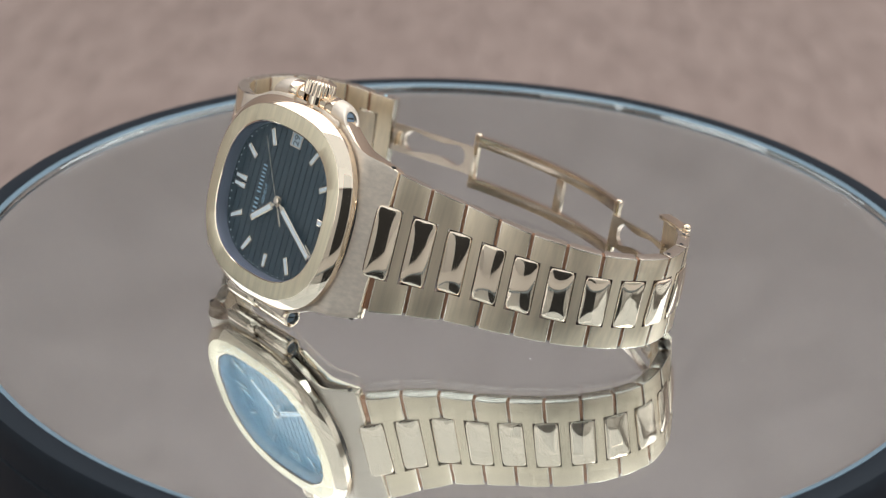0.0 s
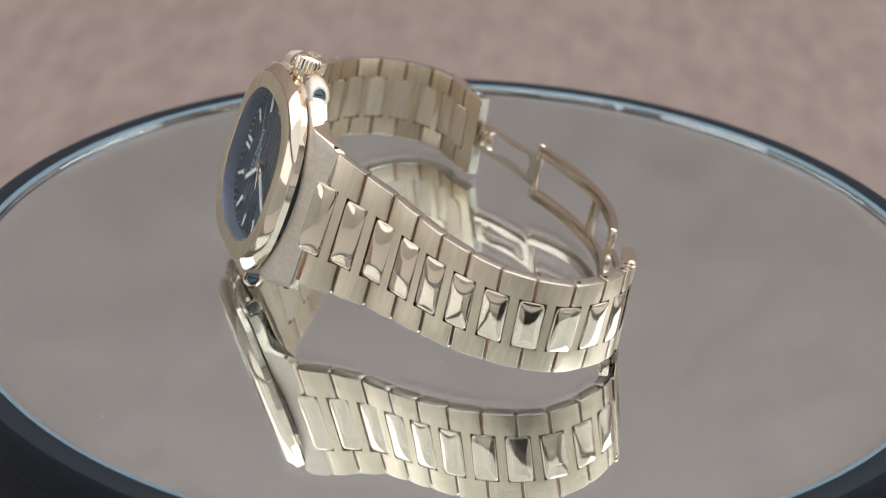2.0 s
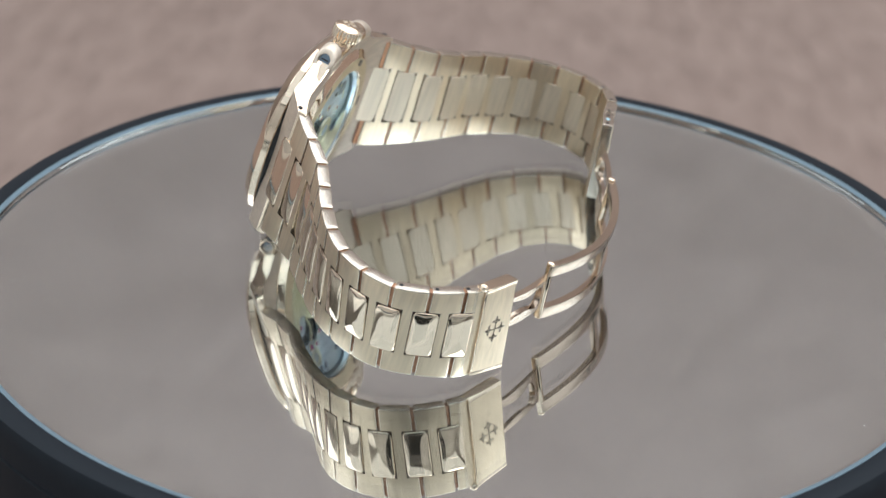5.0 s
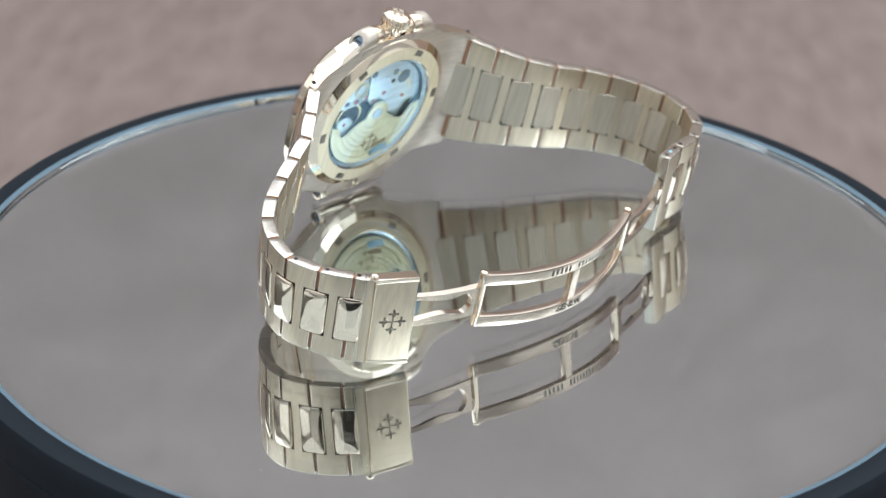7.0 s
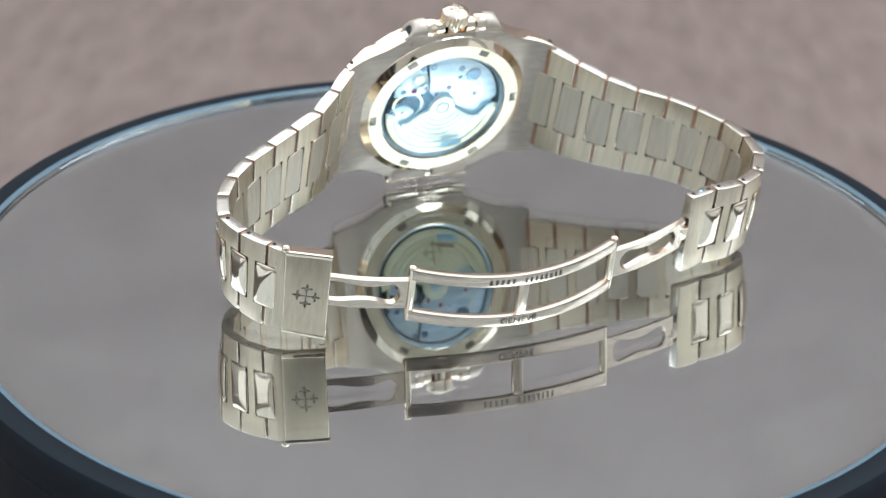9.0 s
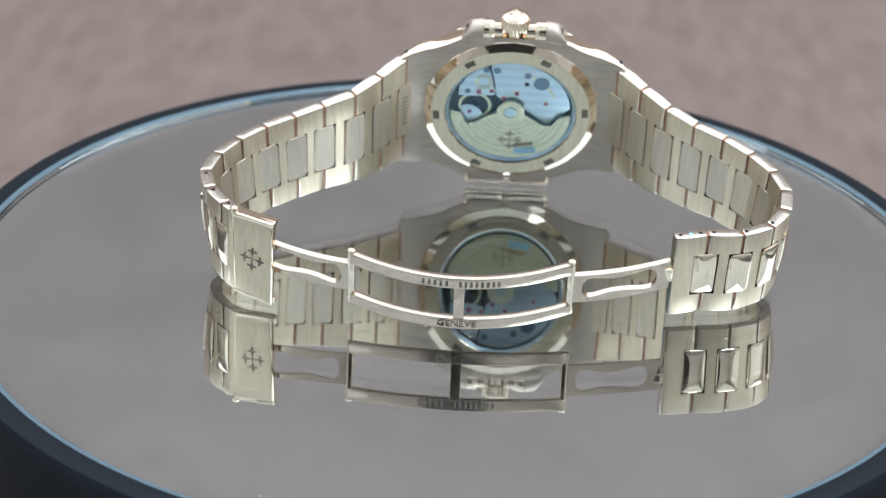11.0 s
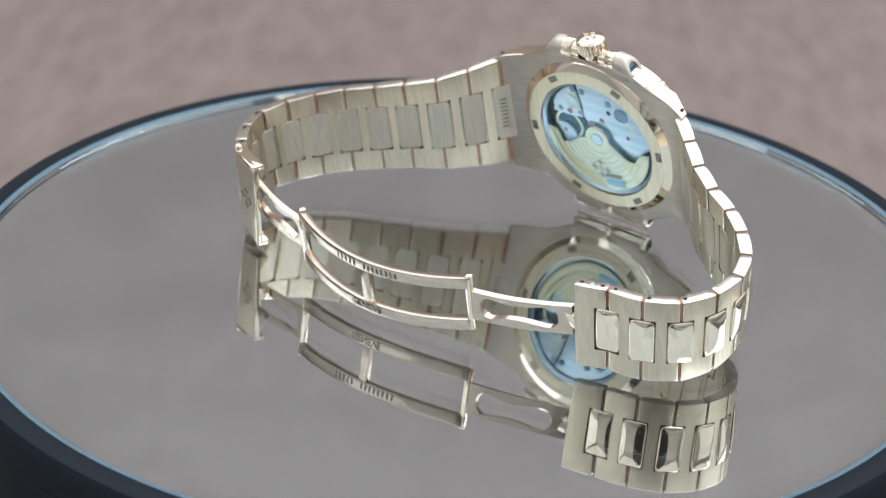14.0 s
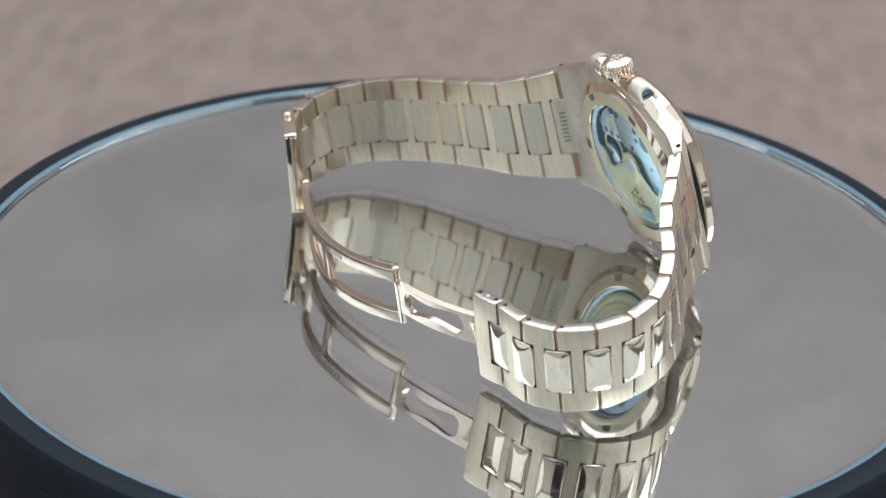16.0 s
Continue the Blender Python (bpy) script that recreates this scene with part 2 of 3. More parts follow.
def backdrop():
    """A sheet of textured paper that lies on the table."""
    prof = [(-100 + 80 * i, 0) for i in range(8)]
    bm = bmesh.new()
    rows = []
    for y, z in prof:
        rows.append([bm.verts.new((x * MM, y * MM, (z - 42) * MM)) for x in range(-500, 501, 100)])
    for a, b in zip(rows, rows[1:]):
        for i in range(len(a) - 1):
            bm.faces.new((a[i], a[i + 1], b[i + 1], b[i]))
    smooth(bm, 60)
    geom = bmesh.ops.extrude_face_region(bm, geom=list(bm.faces))
    for v in geom["geom"]:
        if isinstance(v, bmesh.types.BMVert):
            v.co.z -= 0.003
            v.co.y += 0.002
    bmesh.ops.recalc_face_normals(bm, faces=bm.faces)
    thing("paper_sheet", bm, PAPER, "pale pink textured paper sheet lying under the turntable", "paper", kind="structure")
    thing("table", box_bm(-800, 800, -700, 700, -85, -45.5, 2), TABLE_TOP, "pale grey laminate table top under the paper sheet", "table", kind="structure")


def turntable():
    base = thing("turntable_stand", lathe([(86, -42), (88, -41), (88, -27), (86, -26), (40, -26)], 128, close_first=True, close_last=True),
                 PLASTIC, "round black plastic stand under the turntable on pink paper", "stand")
    smooth_ob(base)
    top = new("turntable")
    tagged(top, "round black turntable topped with a mirror disc", "turntable")
    b = lathe([(40, -25.8), (93.0, -25.8), (95.6, -24.5), (96.8, -21), (97.3, -12), (97.4, -7.4), (96.9, -7.0), (97.4, -6.6), (97.4, -3.0), (97.2, -1.0), (96.7, -0.1), (95.9, 0.2), (93.5, 0.3), (93.1, 0.2), (93.0, -5.8), (20, -5.8)], 192, close_first=True, close_last=True)
    smooth(b, 40)
    part("platter", b, NAVY, top, "dark navy lacquered platter")
    b = lathe([(92.2, -2.85), (92.2, -5.7)], 192, close_first=True, close_last=True)
    smooth(b, 30)
    part("mirror_silvering", b, SILVER, top, "silvered mirror back")
    b = lathe([(91.9, -2.8), (92.2, -2.6), (92.2, -0.25), (89.0, 0.0)], 192, close_first=True, close_last=True)
    smooth(b, 3)
    part("mirror_glass", b, GLASS, top, "clear glass with a bevelled rim")
    b = lathe([(92.25, -1.75), (92.95, -1.75), (92.95, 0.16), (92.7, 0.18), (91.95, -0.05), (91.9, -0.2), (92.25, -0.27), (92.25, -1.75)], 192)
    smooth(b, 30)
    part("ground_edge", b, BEVEL_GLASS, top, "pale blue ground glass edge")
    rnd = random.Random(4)
    for k in range(26):
        a, r = rnd.uniform(0, 6.283), 88 * math.sqrt(rnd.random())
        b = bmesh.new()
        bmesh.ops.create_icosphere(b, subdivisions=1, radius=rnd.uniform(0.04, 0.1) * MM)
        for v in b.verts:
            v.co.z = max(v.co.z, -0.00002)
            v.co.x *= rnd.uniform(1, 1.6)
        d = part("dust_speck", b, DUST, top)
        d.location = (r * math.cos(a) * MM, r * math.sin(a) * MM, 0.00003)
    return top


def smooth_ob(ob):
    bm = bmesh.new()
    bm.from_mesh(ob.data)
    smooth(bm, 40)
    bm.to_mesh(ob.data)
    bm.free()


room()
backdrop()
TABLE = turntable()

# ---- the watch ----
# Its own space: x to six o'clock, y to three o'clock, z out of the dial; z = 0 at the back ring.
WX, WY, WZ = Vector((0.68144, -0.73187, -0.00011)), Vector((0.23125, 0.21517, 0.94880)), Vector((-0.69438, -0.64658, 0.31587))
WC = Vector((-28.59, -14.85, 18.98)) * MM
WATCH_POSE = Matrix.Translation(WC) @ Matrix((WX, WY, WZ)).transposed().to_4x4()
WATCH = tagged(new("wristwatch"), "pale rose gold wristwatch with dark dial, lying open on a mirror", "wristwatch")


def octagon(r, z, wide=1.0, n=120, power=2.6, centre=(0, 0)):
    out = []
    for i in range(n):
        a = 2 * math.pi * i / n
        k = r / (abs(math.cos(a)) ** power + abs(math.sin(a)) ** power) ** (1 / power)
        out.append((centre[0] + wide * k * math.cos(a), centre[1] + k * math.sin(a), z))
    return out


def lerp(x, table):
    for (x0, y0), (x1, y1) in zip(table, table[1:]):
        if x <= x1:
            s = (x - x0) / (x1 - x0)
            return y0 + (y1 - y0) * s
    return table[-1][1]


def case():
    # middle of the case with its four lug shoulders
    half = [(0, 18.6), (9.4, 18.4), (11.2, 17.3), (13.5, 16.0), (15.5, 15.2), (17.5, 14.8), (19.5, 14.4), (20.8, 14.1), (22.0, 13.6)]
    top = [(0, 4.35), (16.6, 4.35), (17.6, 4.1), (18.6, 3.4), (19.6, 2.6), (21.0, 1.6), (22.0, 0.8)]
    under = [(0, 1.0), (16.0, 1.0), (18.0, 0.6), (20.0, -0.1), (22.0, -1.0)]
    xs = [-22 + 44 * i / 60 for i in range(61)]
    nr = 22

    def y_at(i, j):
        h = lerp(abs(xs[i]), half)
        return -h * (0.93 + 0.07 * min(1, abs(xs[i]) / 18) if j < nr / 2 else 1) * (1 - 2 * j / nr) if j < nr / 2 else h * (2 * j / nr - 1)
    b = plate(lambda i, j: (xs[i], y_at(i, j), lerp(abs(xs[i]), top)), lambda i, j: (xs[i], y_at(i, j), lerp(abs(xs[i]), under)),
              60, nr, lambda i, j: math.hypot(xs[i] + 0.37, (y_at(i, j) + y_at(i, j + 1)) / 2) > 14.6)
    round_edges(b, 0.35)
    smooth(b, 21)
    body = part("case_body", b, [GOLD_SATIN, GOLD_POLISHED], WATCH, "satin gold case with polished flanks")
    # hinge ears at nine o'clock and crown guards at three
    for side, yc, zc, rad, x0, x1, name in ((1, 19.25, 2.75, 2.0, 4.0, 9.8, "crown_guard"), (-1, -18.95, 2.9, 1.86, 0.6, 8.8, "hinge_ear")):
        for sx in (-1, 1):
            prof = [(1.5, x0 - 1.7), (1.55, x0 - 0.1), (rad - 0.15, x0), (rad, x0 + 0.3), (rad, x0 + 2.0), (rad - 0.12, x0 + 2.08), (rad, x0 + 2.2), (rad, x0 + 3.4), (rad, x1 - 0.5), (rad - 0.12, x1 - 0.16), (rad - 0.4, x1), (1.3, x1), (1.2, x1 - 0.1), (1.15, x1 - 0.9)]
            b = lathe(prof, 40, "x", (0, yc, zc), close_first=True, close_last=True)
            def slope(v):
                w = min(max((v.co.x / MM - x0 - 2.1) / (x1 - x0 - 2.1), 0.0), 1.0)
                up = v.co.y - yc * MM
                v.co.y -= 0.55 * MM * w * w
                v.co.x -= up * 0.65 * w * w
            if side > 0:
                for v in b.verts:
                    slope(v)
            for f in b.faces:
                f.material_index = 1 if side > 0 and f.calc_center_median().x / MM > x0 + 2.05 else 0
            for v in b.verts:
                v.co.x = sx * v.co.x
            bmesh.ops.recalc_face_normals(b, faces=b.faces)
            smooth(b, 40)
            ear = part(name, b, [GOLD_POLISHED, GOLD_SATIN], WATCH, "gold barrel ear with a polished collar")
            # web that joins the barrel to the case
            b = box_bm(min(sx * x0, sx * (x1 - 0.7)), max(sx * x0, sx * (x1 - 0.7)), yc - 3.0 if side > 0 else yc, yc - 0.6 if side > 0 else yc + 2.8, 0.8, 4.95, 0.3)
            if side > 0:
                for v in b.verts:
                    if v.co.y / MM > yc - 1.6:
                        w = min(max((abs(v.co.x) / MM - x0 - 2.1) / (x1 - x0 - 2.1), 0.0), 1.1)
                        v.co.y -= 1.3 * MM * w * w
            part("ear_web", b, GOLD_SATIN, ear)
            b = lathe([(1.05, x1 - 0.88), (1.05, x1 - 0.6), (0.85, x1 - 0.52)], 24, "x", (0, yc, zc), close_first=True, close_last=True)
            for v in b.verts:
                if side > 0:
                    slope(v)
                v.co.x = sx * v.co.x
            bmesh.ops.recalc_face_normals(b, faces=b.faces)
            screw = part("screw", b, SCREW_STEEL, ear, "dark slotted screw")
            b = box_bm(x1 - 0.55, x1 - 0.5, yc - 0.13, yc + 0.13, zc - 0.7, zc + 0.7)
            for v in b.verts:
                if side > 0:
                    slope(v)
                v.co.x = sx * v.co.x
            bmesh.ops.recalc_face_normals(b, faces=b.faces)
            part("slot", b, BLACK, screw)
    # lug pin holes: discs coloured dark for the shade in them
    for sx in (-1, 1):
        for sy in (-1, 1):
            b = lathe([(0.45, 0.0), (0.45, 0.16), (0.3, 0.18)], 20, "y", (sx * 20.9, 13.96 if sy > 0 else -14.14, 0.9), close_first=True, close_last=True)
            part("lug_hole", b, DARK_WELL, WATCH)
    # gasket and bezel
    b = rings_mesh([octagon(r, h, 1.02) for r, h in ((14.9, 3.6), (17.9, 3.6), (17.9, 4.9), (14.9, 4.9), (14.9, 3.6))])
    part("gasket", b, BLACK, WATCH, "black gasket under the bezel")
    b = rings_mesh([octagon(r, h, 1.03) for r, h in ((17.0, 4.5), (17.9, 4.5), (18.25, 4.7), (18.3, 5.9), (18.15, 6.15), (16.75, 7.5), (16.55, 7.58))] +
                   [octagon(r, h, 1.06) for r, h in ((13.75, 7.75), (13.55, 7.65), (13.4, 7.3), (13.4, 4.6))])
    bmesh.ops.recalc_face_normals(b, faces=b.faces)
    for f in b.faces:
        n = f.normal
        f.material_index = 0 if n.z > 0.97 else 2 if n.dot(f.calc_center_median()) < 0.004 and abs(n.z) < 0.5 else 1
    smooth(b, 28)
    part("bezel", b, [GOLD_BEZEL, GOLD_POLISHED, REHAUT], WATCH, "rounded octagonal gold bezel, brushed face and polished flank")
    # crown
    b = bmesh.new()
    prof = [(2.3, 20.1), (2.75, 20.2), (2.85, 20.5), (2.85, 22.2), (2.6, 22.6), (1.8, 23.0), (0.9, 23.15)]
    rings = []
    for r, h in prof:
        ring = []
        for i in range(144):
            a = 2 * math.pi * i / 144
            rr = r - (0.28 * (0.5 + 0.5 * math.cos(24 * a)) if 20.4 < h < 22.3 else 0)
            ring.append((rr * math.sin(a), h, 2.9 + rr * math.cos(a)))
        rings.append(ring)
    b = rings_mesh(rings, True, True)
    bmesh.ops.recalc_face_normals(b, faces=b.faces)
    smooth(b, 50)
    crown = part("crown", b, GOLD_POLISHED, WATCH, "fluted polished gold crown")
    cross_emblem(Matrix.Translation((0, 23.1 * MM, 2.9 * MM)) @ Euler((radians(-90), 0, 0)).to_matrix().to_4x4(), 1.5, GOLD_SATIN, crown, 0.18)
    b = lathe([(1.7, 18.0), (1.7, 20.8)], 32, "y", (0, 0, 2.9), close_first=True, close_last=True)
    smooth(b)
    part("crown_tube", b, GOLD_POLISHED, WATCH)
    # crystals
    b = rings_mesh([octagon(13.4, 7.35, 1.06), octagon(13.2, 7.52, 1.06), octagon(6, 7.56, 1.06)], close_last=True)
    smooth(b)
    part("front_crystal", b, CRYSTAL, WATCH, "clear blue-coated crystal").visible_shadow = False
    return body


def cross_emblem(m, size, mat, parent, depth=0.08):
    """A four-armed cross of thin stems with pointed tips and curled side leaves."""
    b = bmesh.new()
    for k in range(4):
        a = k * math.pi / 2
        petal = [(0.44, 0.03), (0.58, 0.1), (0.68, 0.22), (0.67, 0.34), (0.57, 0.39), (0.5, 0.31), (0.56, 0.28), (0.58, 0.21), (0.51, 0.14), (0.4, 0.08)]
        for pts in ([(0.02, 0), (0.06, 0.035), (0.7, 0.035), (0.7, -0.035), (0.06, -0.035)], [(0.7, 0), (0.8, 0.1), (1.0, 0), (0.8, -0.1)],
                    [(0.64, -0.14), (0.64, 0.14), (0.71, 0.14), (0.71, -0.14)], petal, [(x, -y) for x, y in reversed(petal)]):
            lo = [b.verts.new(((x * math.cos(a) - y * math.sin(a)) * size * MM, (x * math.sin(a) + y * math.cos(a)) * size * MM, 0)) for x, y in pts]
            f = b.faces.new(lo)
            ext = bmesh.ops.extrude_face_region(b, geom=[f])
            for v in ext["geom"]:
                if isinstance(v, bmesh.types.BMVert):
                    v.co.z += depth * MM
    bmesh.ops.recalc_face_normals(b, faces=b.faces)
    b.transform(m)
    return part("emblem", b, mat, parent, "plain engraved cross emblem")


def clock_dir(h):
    a = radians(30 * h)
    return Vector((-math.cos(a), math.sin(a), 0))


def baton(d, r0, r1, w, z0, z1, taper=1.0, bm=None):
    """A bar along d from r0 to r1."""
    s = Vector((-d.y, d.x, 0))
    b = bmesh.new()
    ring = []
    for z, k in ((z0, 1.0), (z1 - 0.06, 1.0), (z1, 0.8)):
        ring.append([tuple(d * r + s * (w / 2 * k * t * sg) + Vector((0, 0, z))) for r, t, sg in
                     ((r0 + (1 - k) * 0.2, 1, 1), (r1 - (1 - k) * 0.2, taper, 1), (r1 - (1 - k) * 0.2, taper, -1), (r0 + (1 - k) * 0.2, 1, -1))])
    rings_mesh(ring, True, True, b)
    bmesh.ops.recalc_face_normals(b, faces=b.faces)
    return b if bm is None else merge(bm, b)


def words(text, size, m, mat, parent, name="lettering", depth=0.02):
    """Raised or inked lettering in the built-in font; size in mm."""
    cu = bpy.data.curves.new(name, "FONT")
    cu.body, cu.size, cu.extrude, cu.align_x, cu.align_y = text, size * MM, depth * MM, "CENTER", "CENTER"
    tmp = bpy.data.objects.new("tmp_text", cu)
    scene.collection.objects.link(tmp)
    dg = bpy.context.evaluated_depsgraph_get()
    me = bpy.data.meshes.new_from_object(tmp.evaluated_get(dg))
    bpy.data.objects.remove(tmp)
    me.transform(m)
    me.materials.clear()
    me.materials.append(mat)
    ob = new(name, me)
    ob.parent = parent
    return ob


def dial():
    z = 5.0
    # lined plate: grooves run from nine to three
    xs = []
    x = -15.2
    while x < 15.2:
        xs += [(x, 0.0), (x + 1.28, 0.0), (x + 1.33, -0.18), (x + 1.47, -0.18)]
        x += 1.52
    b = bmesh.new()
    rows = []
    for xx, dz in xs:
        k = max(0.0, 1 - min(1.0, abs(xx) / 15.4) ** 2.6) ** (1 / 2.6) * 14.3 + 0.05
        rows.append([b.verts.new((xx * MM, yy * MM, (z + dz) * MM)) for yy in (-k, -k / 3, k / 3, k)])
    for a, c in zip(rows, rows[1:]):
        for i in range(3):
            b.faces.new((a[i], c[i], c[i + 1], a[i + 1]))
    bmesh.ops.recalc_face_normals(b, faces=b.faces)
    if sum(f.normal.z for f in b.faces) < 0:
        bmesh.ops.reverse_faces(b, faces=b.faces)
    geom = bmesh.ops.extrude_face_region(b, geom=list(b.faces))
    for v in geom["geom"]:
        if isinstance(v, bmesh.types.BMVert):
            v.co.z = (z - 0.5) * MM
    bmesh.ops.recalc_face_normals(b, faces=b.faces)
    plate_ob = part("dial", b, DIAL, WATCH, "dark blue dial with embossed lines")
    b = rings_mesh([octagon(13.4, 4.95, 1.06), octagon(13.38, 5.15, 1.06), octagon(13.15, 5.06, 1.06)])
    part("rehaut", b, DIAL, WATCH)
    for h in range(12):
        d = clock_dir(h)
        if h == 3:
            continue
        out = 12.3 + (1.5 if h in (1, 5, 7, 11) else 1.1 if h in (2, 4, 8, 10) else 0.9 if h in (0, 6) else 0.2)
        inn = out - (3.3 if h not in (6, 9) else 2.6)
        for off in ((-0.72, 0.72) if h == 0 else (0,)):
            s = Vector((-d.y, d.x, 0)) * off
            b = baton(d, inn, out, 1.15, z, z + 0.34, 0.9)
            b.transform(Matrix.Translation(s * MM))
            mk = part("hour_marker", b, GOLD_POLISHED, plate_ob, "gold baton marker with white lume")
            b = baton(d, inn + 0.2, out - 0.2, 0.74, z + 0.3, z + 0.37, 0.86)
            b.transform(Matrix.Translation(s * MM))
            part("lume", b, LUME, mk)
    b = bmesh.new()
    for k in range(60):
        if k % 5:
            d = clock_dir(k / 5)
            kk = 12.9 / (abs(d.x) ** 2.6 + abs(d.y) ** 2.6) ** (1 / 2.6)
            merge(b, lathe([(0.16, z - 0.02), (0.15, z + 0.05)], 10, "z", (d.x * kk * 1.07, d.y * kk * 1.02, 0), close_first=True, close_last=True))
    tagged(part("minute_dots", b, LUME, plate_ob), kind="stuff")
    # printed name as plain bars, and the city below it
    x0 = -6.7
    for y0, y1, count in ((-5.4, -1.3, 5), (-0.7, 5.0, 8)):
        step = (y1 - y0) / count
        for k in range(count):
            b = box_bm(x0 - 0.25, x0 + 0.85, y0 + step * (k + 0.3), y0 + step * (k + 0.72), z + 0.002, z + 0.02)
            part("printed_bar", b, PRINT, plate_ob, "pale printed bar in place of a letter")
    words("GENEVE", 1.05, Matrix.Translation((-4.7 * MM, -0.2 * MM, (z + 0.03) * MM)) @ Euler((0, 0, radians(90))).to_matrix().to_4x4(), PRINT, plate_ob)
    # date window
    b = bmesh.new()
    for args in ((-1.5, 1.5, 10.2, 10.45), (-1.5, 1.5, 12.6, 12.85), (-1.5, -1.25, 10.2, 12.85), (1.25, 1.5, 10.2, 12.85)):
        box_bm(*args, z, z + 0.16, 0, b)
    part("date_frame", b, GOLD_SATIN, plate_ob)
    part("date_disc", box_bm(-1.3, 1.3, 10.4, 12.65, z + 0.004, z + 0.03), DATE_DISC, plate_ob)
    words("29", 2.1, Matrix.Translation((0, 11.5 * MM, (z + 0.05) * MM)) @ Euler((0, 0, radians(90))).to_matrix().to_4x4(), DATE_INK, plate_ob, "date_numeral")
    # hands
    for name, h, tail, length, w, zz in (("hour_hand", 10.64, 1.2, 8.0, 1.5, 0.55), ("minute_hand", 7.0, 1.4, 13.3, 1.3, 0.8)):
        d = clock_dir(h)
        b = baton(d, -tail * 0.2, 2.0, w * 0.45, z + zz, z + zz + 0.14)
        baton(d, 1.8, length, w, z + zz, z + zz + 0.16, 0.9, b)
        merge(b, lathe([(1.0, z + zz - 0.02), (1.0, z + zz + 0.12)], 32, close_first=True, close_last=True))
        hand = part(name, b, GOLD_POLISHED, WATCH, "gold baton hand with white lume")
        part("lume", baton(d, 2.2, length - 0.35, w * 0.68, z + zz + 0.15, z + zz + 0.18, 0.9), LUME, hand)
    d = clock_dir(1.86)
    b = baton(d, -4.6, 12.2, 0.17, z + 1.1, z + 1.2, 0.6)
    baton(d, -4.7, -1.5, 0.4, z + 1.08, z + 1.2, 0.8, b)
    merge(b, lathe([(0.75, z + 1.05), (0.75, z + 1.3), (0.4, z + 1.4)], 32, close_first=True, close_last=True))
    part("seconds_hand", b, GOLD_POLISHED, WATCH, "thin gold seconds hand")


def caseback():
    b = lathe([(17.7, 1.2), (17.7, 0.1), (17.45, -0.3), (16.0, -1.08), (15.9, -1.15), (13.2, -1.2), (13.05, -1.1), (12.95, -0.5)], 144)
    for v in b.verts:
        v.co.z += 1.15 * MM
    bmesh.ops.recalc_face_normals(b, faces=b.faces)
    for f in b.faces:
        f.material_index = 0 if abs(f.normal.z) > 0.97 else 1
    smooth(b, 25)
    ring = part("case_back", b, [GOLD_BEZEL, GOLD_POLISHED], WATCH, "gold case back ring with six notches")
    for k in range(6):
        # Notches are not cut: each is a block coloured like a shaded recess.
        b = box_bm(-1.05, 1.05, 14.25, 15.5, -0.09, 0.3)
        b.transform(Euler((0, 0, radians(-34.3 + 60 * k))).to_matrix().to_4x4())
        part("notch", b, SHADE_WELL, ring, "block coloured dark as the shade in a tool notch")
    b = lathe([(13.0, 0.02), (12.6, -0.1), (6, -0.16), (0.5, -0.17)], 96, close_last=True)
    smooth(b)
    part("back_crystal", b, CRYSTAL, WATCH, "clear blue-coated back crystal").visible_shadow = False


def sector(r0, r1, a0, a1, z0, z1, n=40, bevel=0.1):
    rings = []
    for r, z in ((r0, z0), (r1, z0), (r1, z1), (r0, z1)):
        rings.append([(r * math.cos(a0 + (a1 - a0) * i / n), r * math.sin(a0 + (a1 - a0) * i / n), z) for i in range(n + 1)])
    bm = bmesh.new()
    rows = [[bm.verts.new([c * MM for c in p]) for p in ring] for ring in rings]
    for k in range(4):
        a, b = rows[k], rows[(k + 1) % 4]
        for i in range(n):
            bm.faces.new((a[i], a[i + 1], b[i + 1], b[i]))
    bm.faces.new([rows[k][0] for k in range(4)])
    bm.faces.new([rows[k][n] for k in range(4)][::-1])
    bmesh.ops.recalc_face_normals(bm, faces=bm.faces)
    if bevel:
        round_edges(bm, bevel)
    smooth(bm)
    return bm


def slab(points, z0, z1, bevel=0.12):
    """A flat plate of the given outline (mm)."""
    bm = bmesh.new()
    f = bm.faces.new([bm.verts.new((x * MM, y * MM, z0 * MM)) for x, y in points])
    ext = bmesh.ops.extrude_face_region(bm, geom=[f])
    for v in ext["geom"]:
        if isinstance(v, bmesh.types.BMVert):
            v.co.z = z1 * MM
    bmesh.ops.recalc_face_normals(bm, faces=bm.faces)
    if bevel:
        round_edges(bm, bevel, 50)
    smooth(bm, 30)
    return bm


def arc_points(r, a0, a1, n=24):
    return [(r * math.cos(radians(a0 + (a1 - a0) * i / n)), r * math.sin(radians(a0 + (a1 - a0) * i / n))) for i in range(n + 1)]


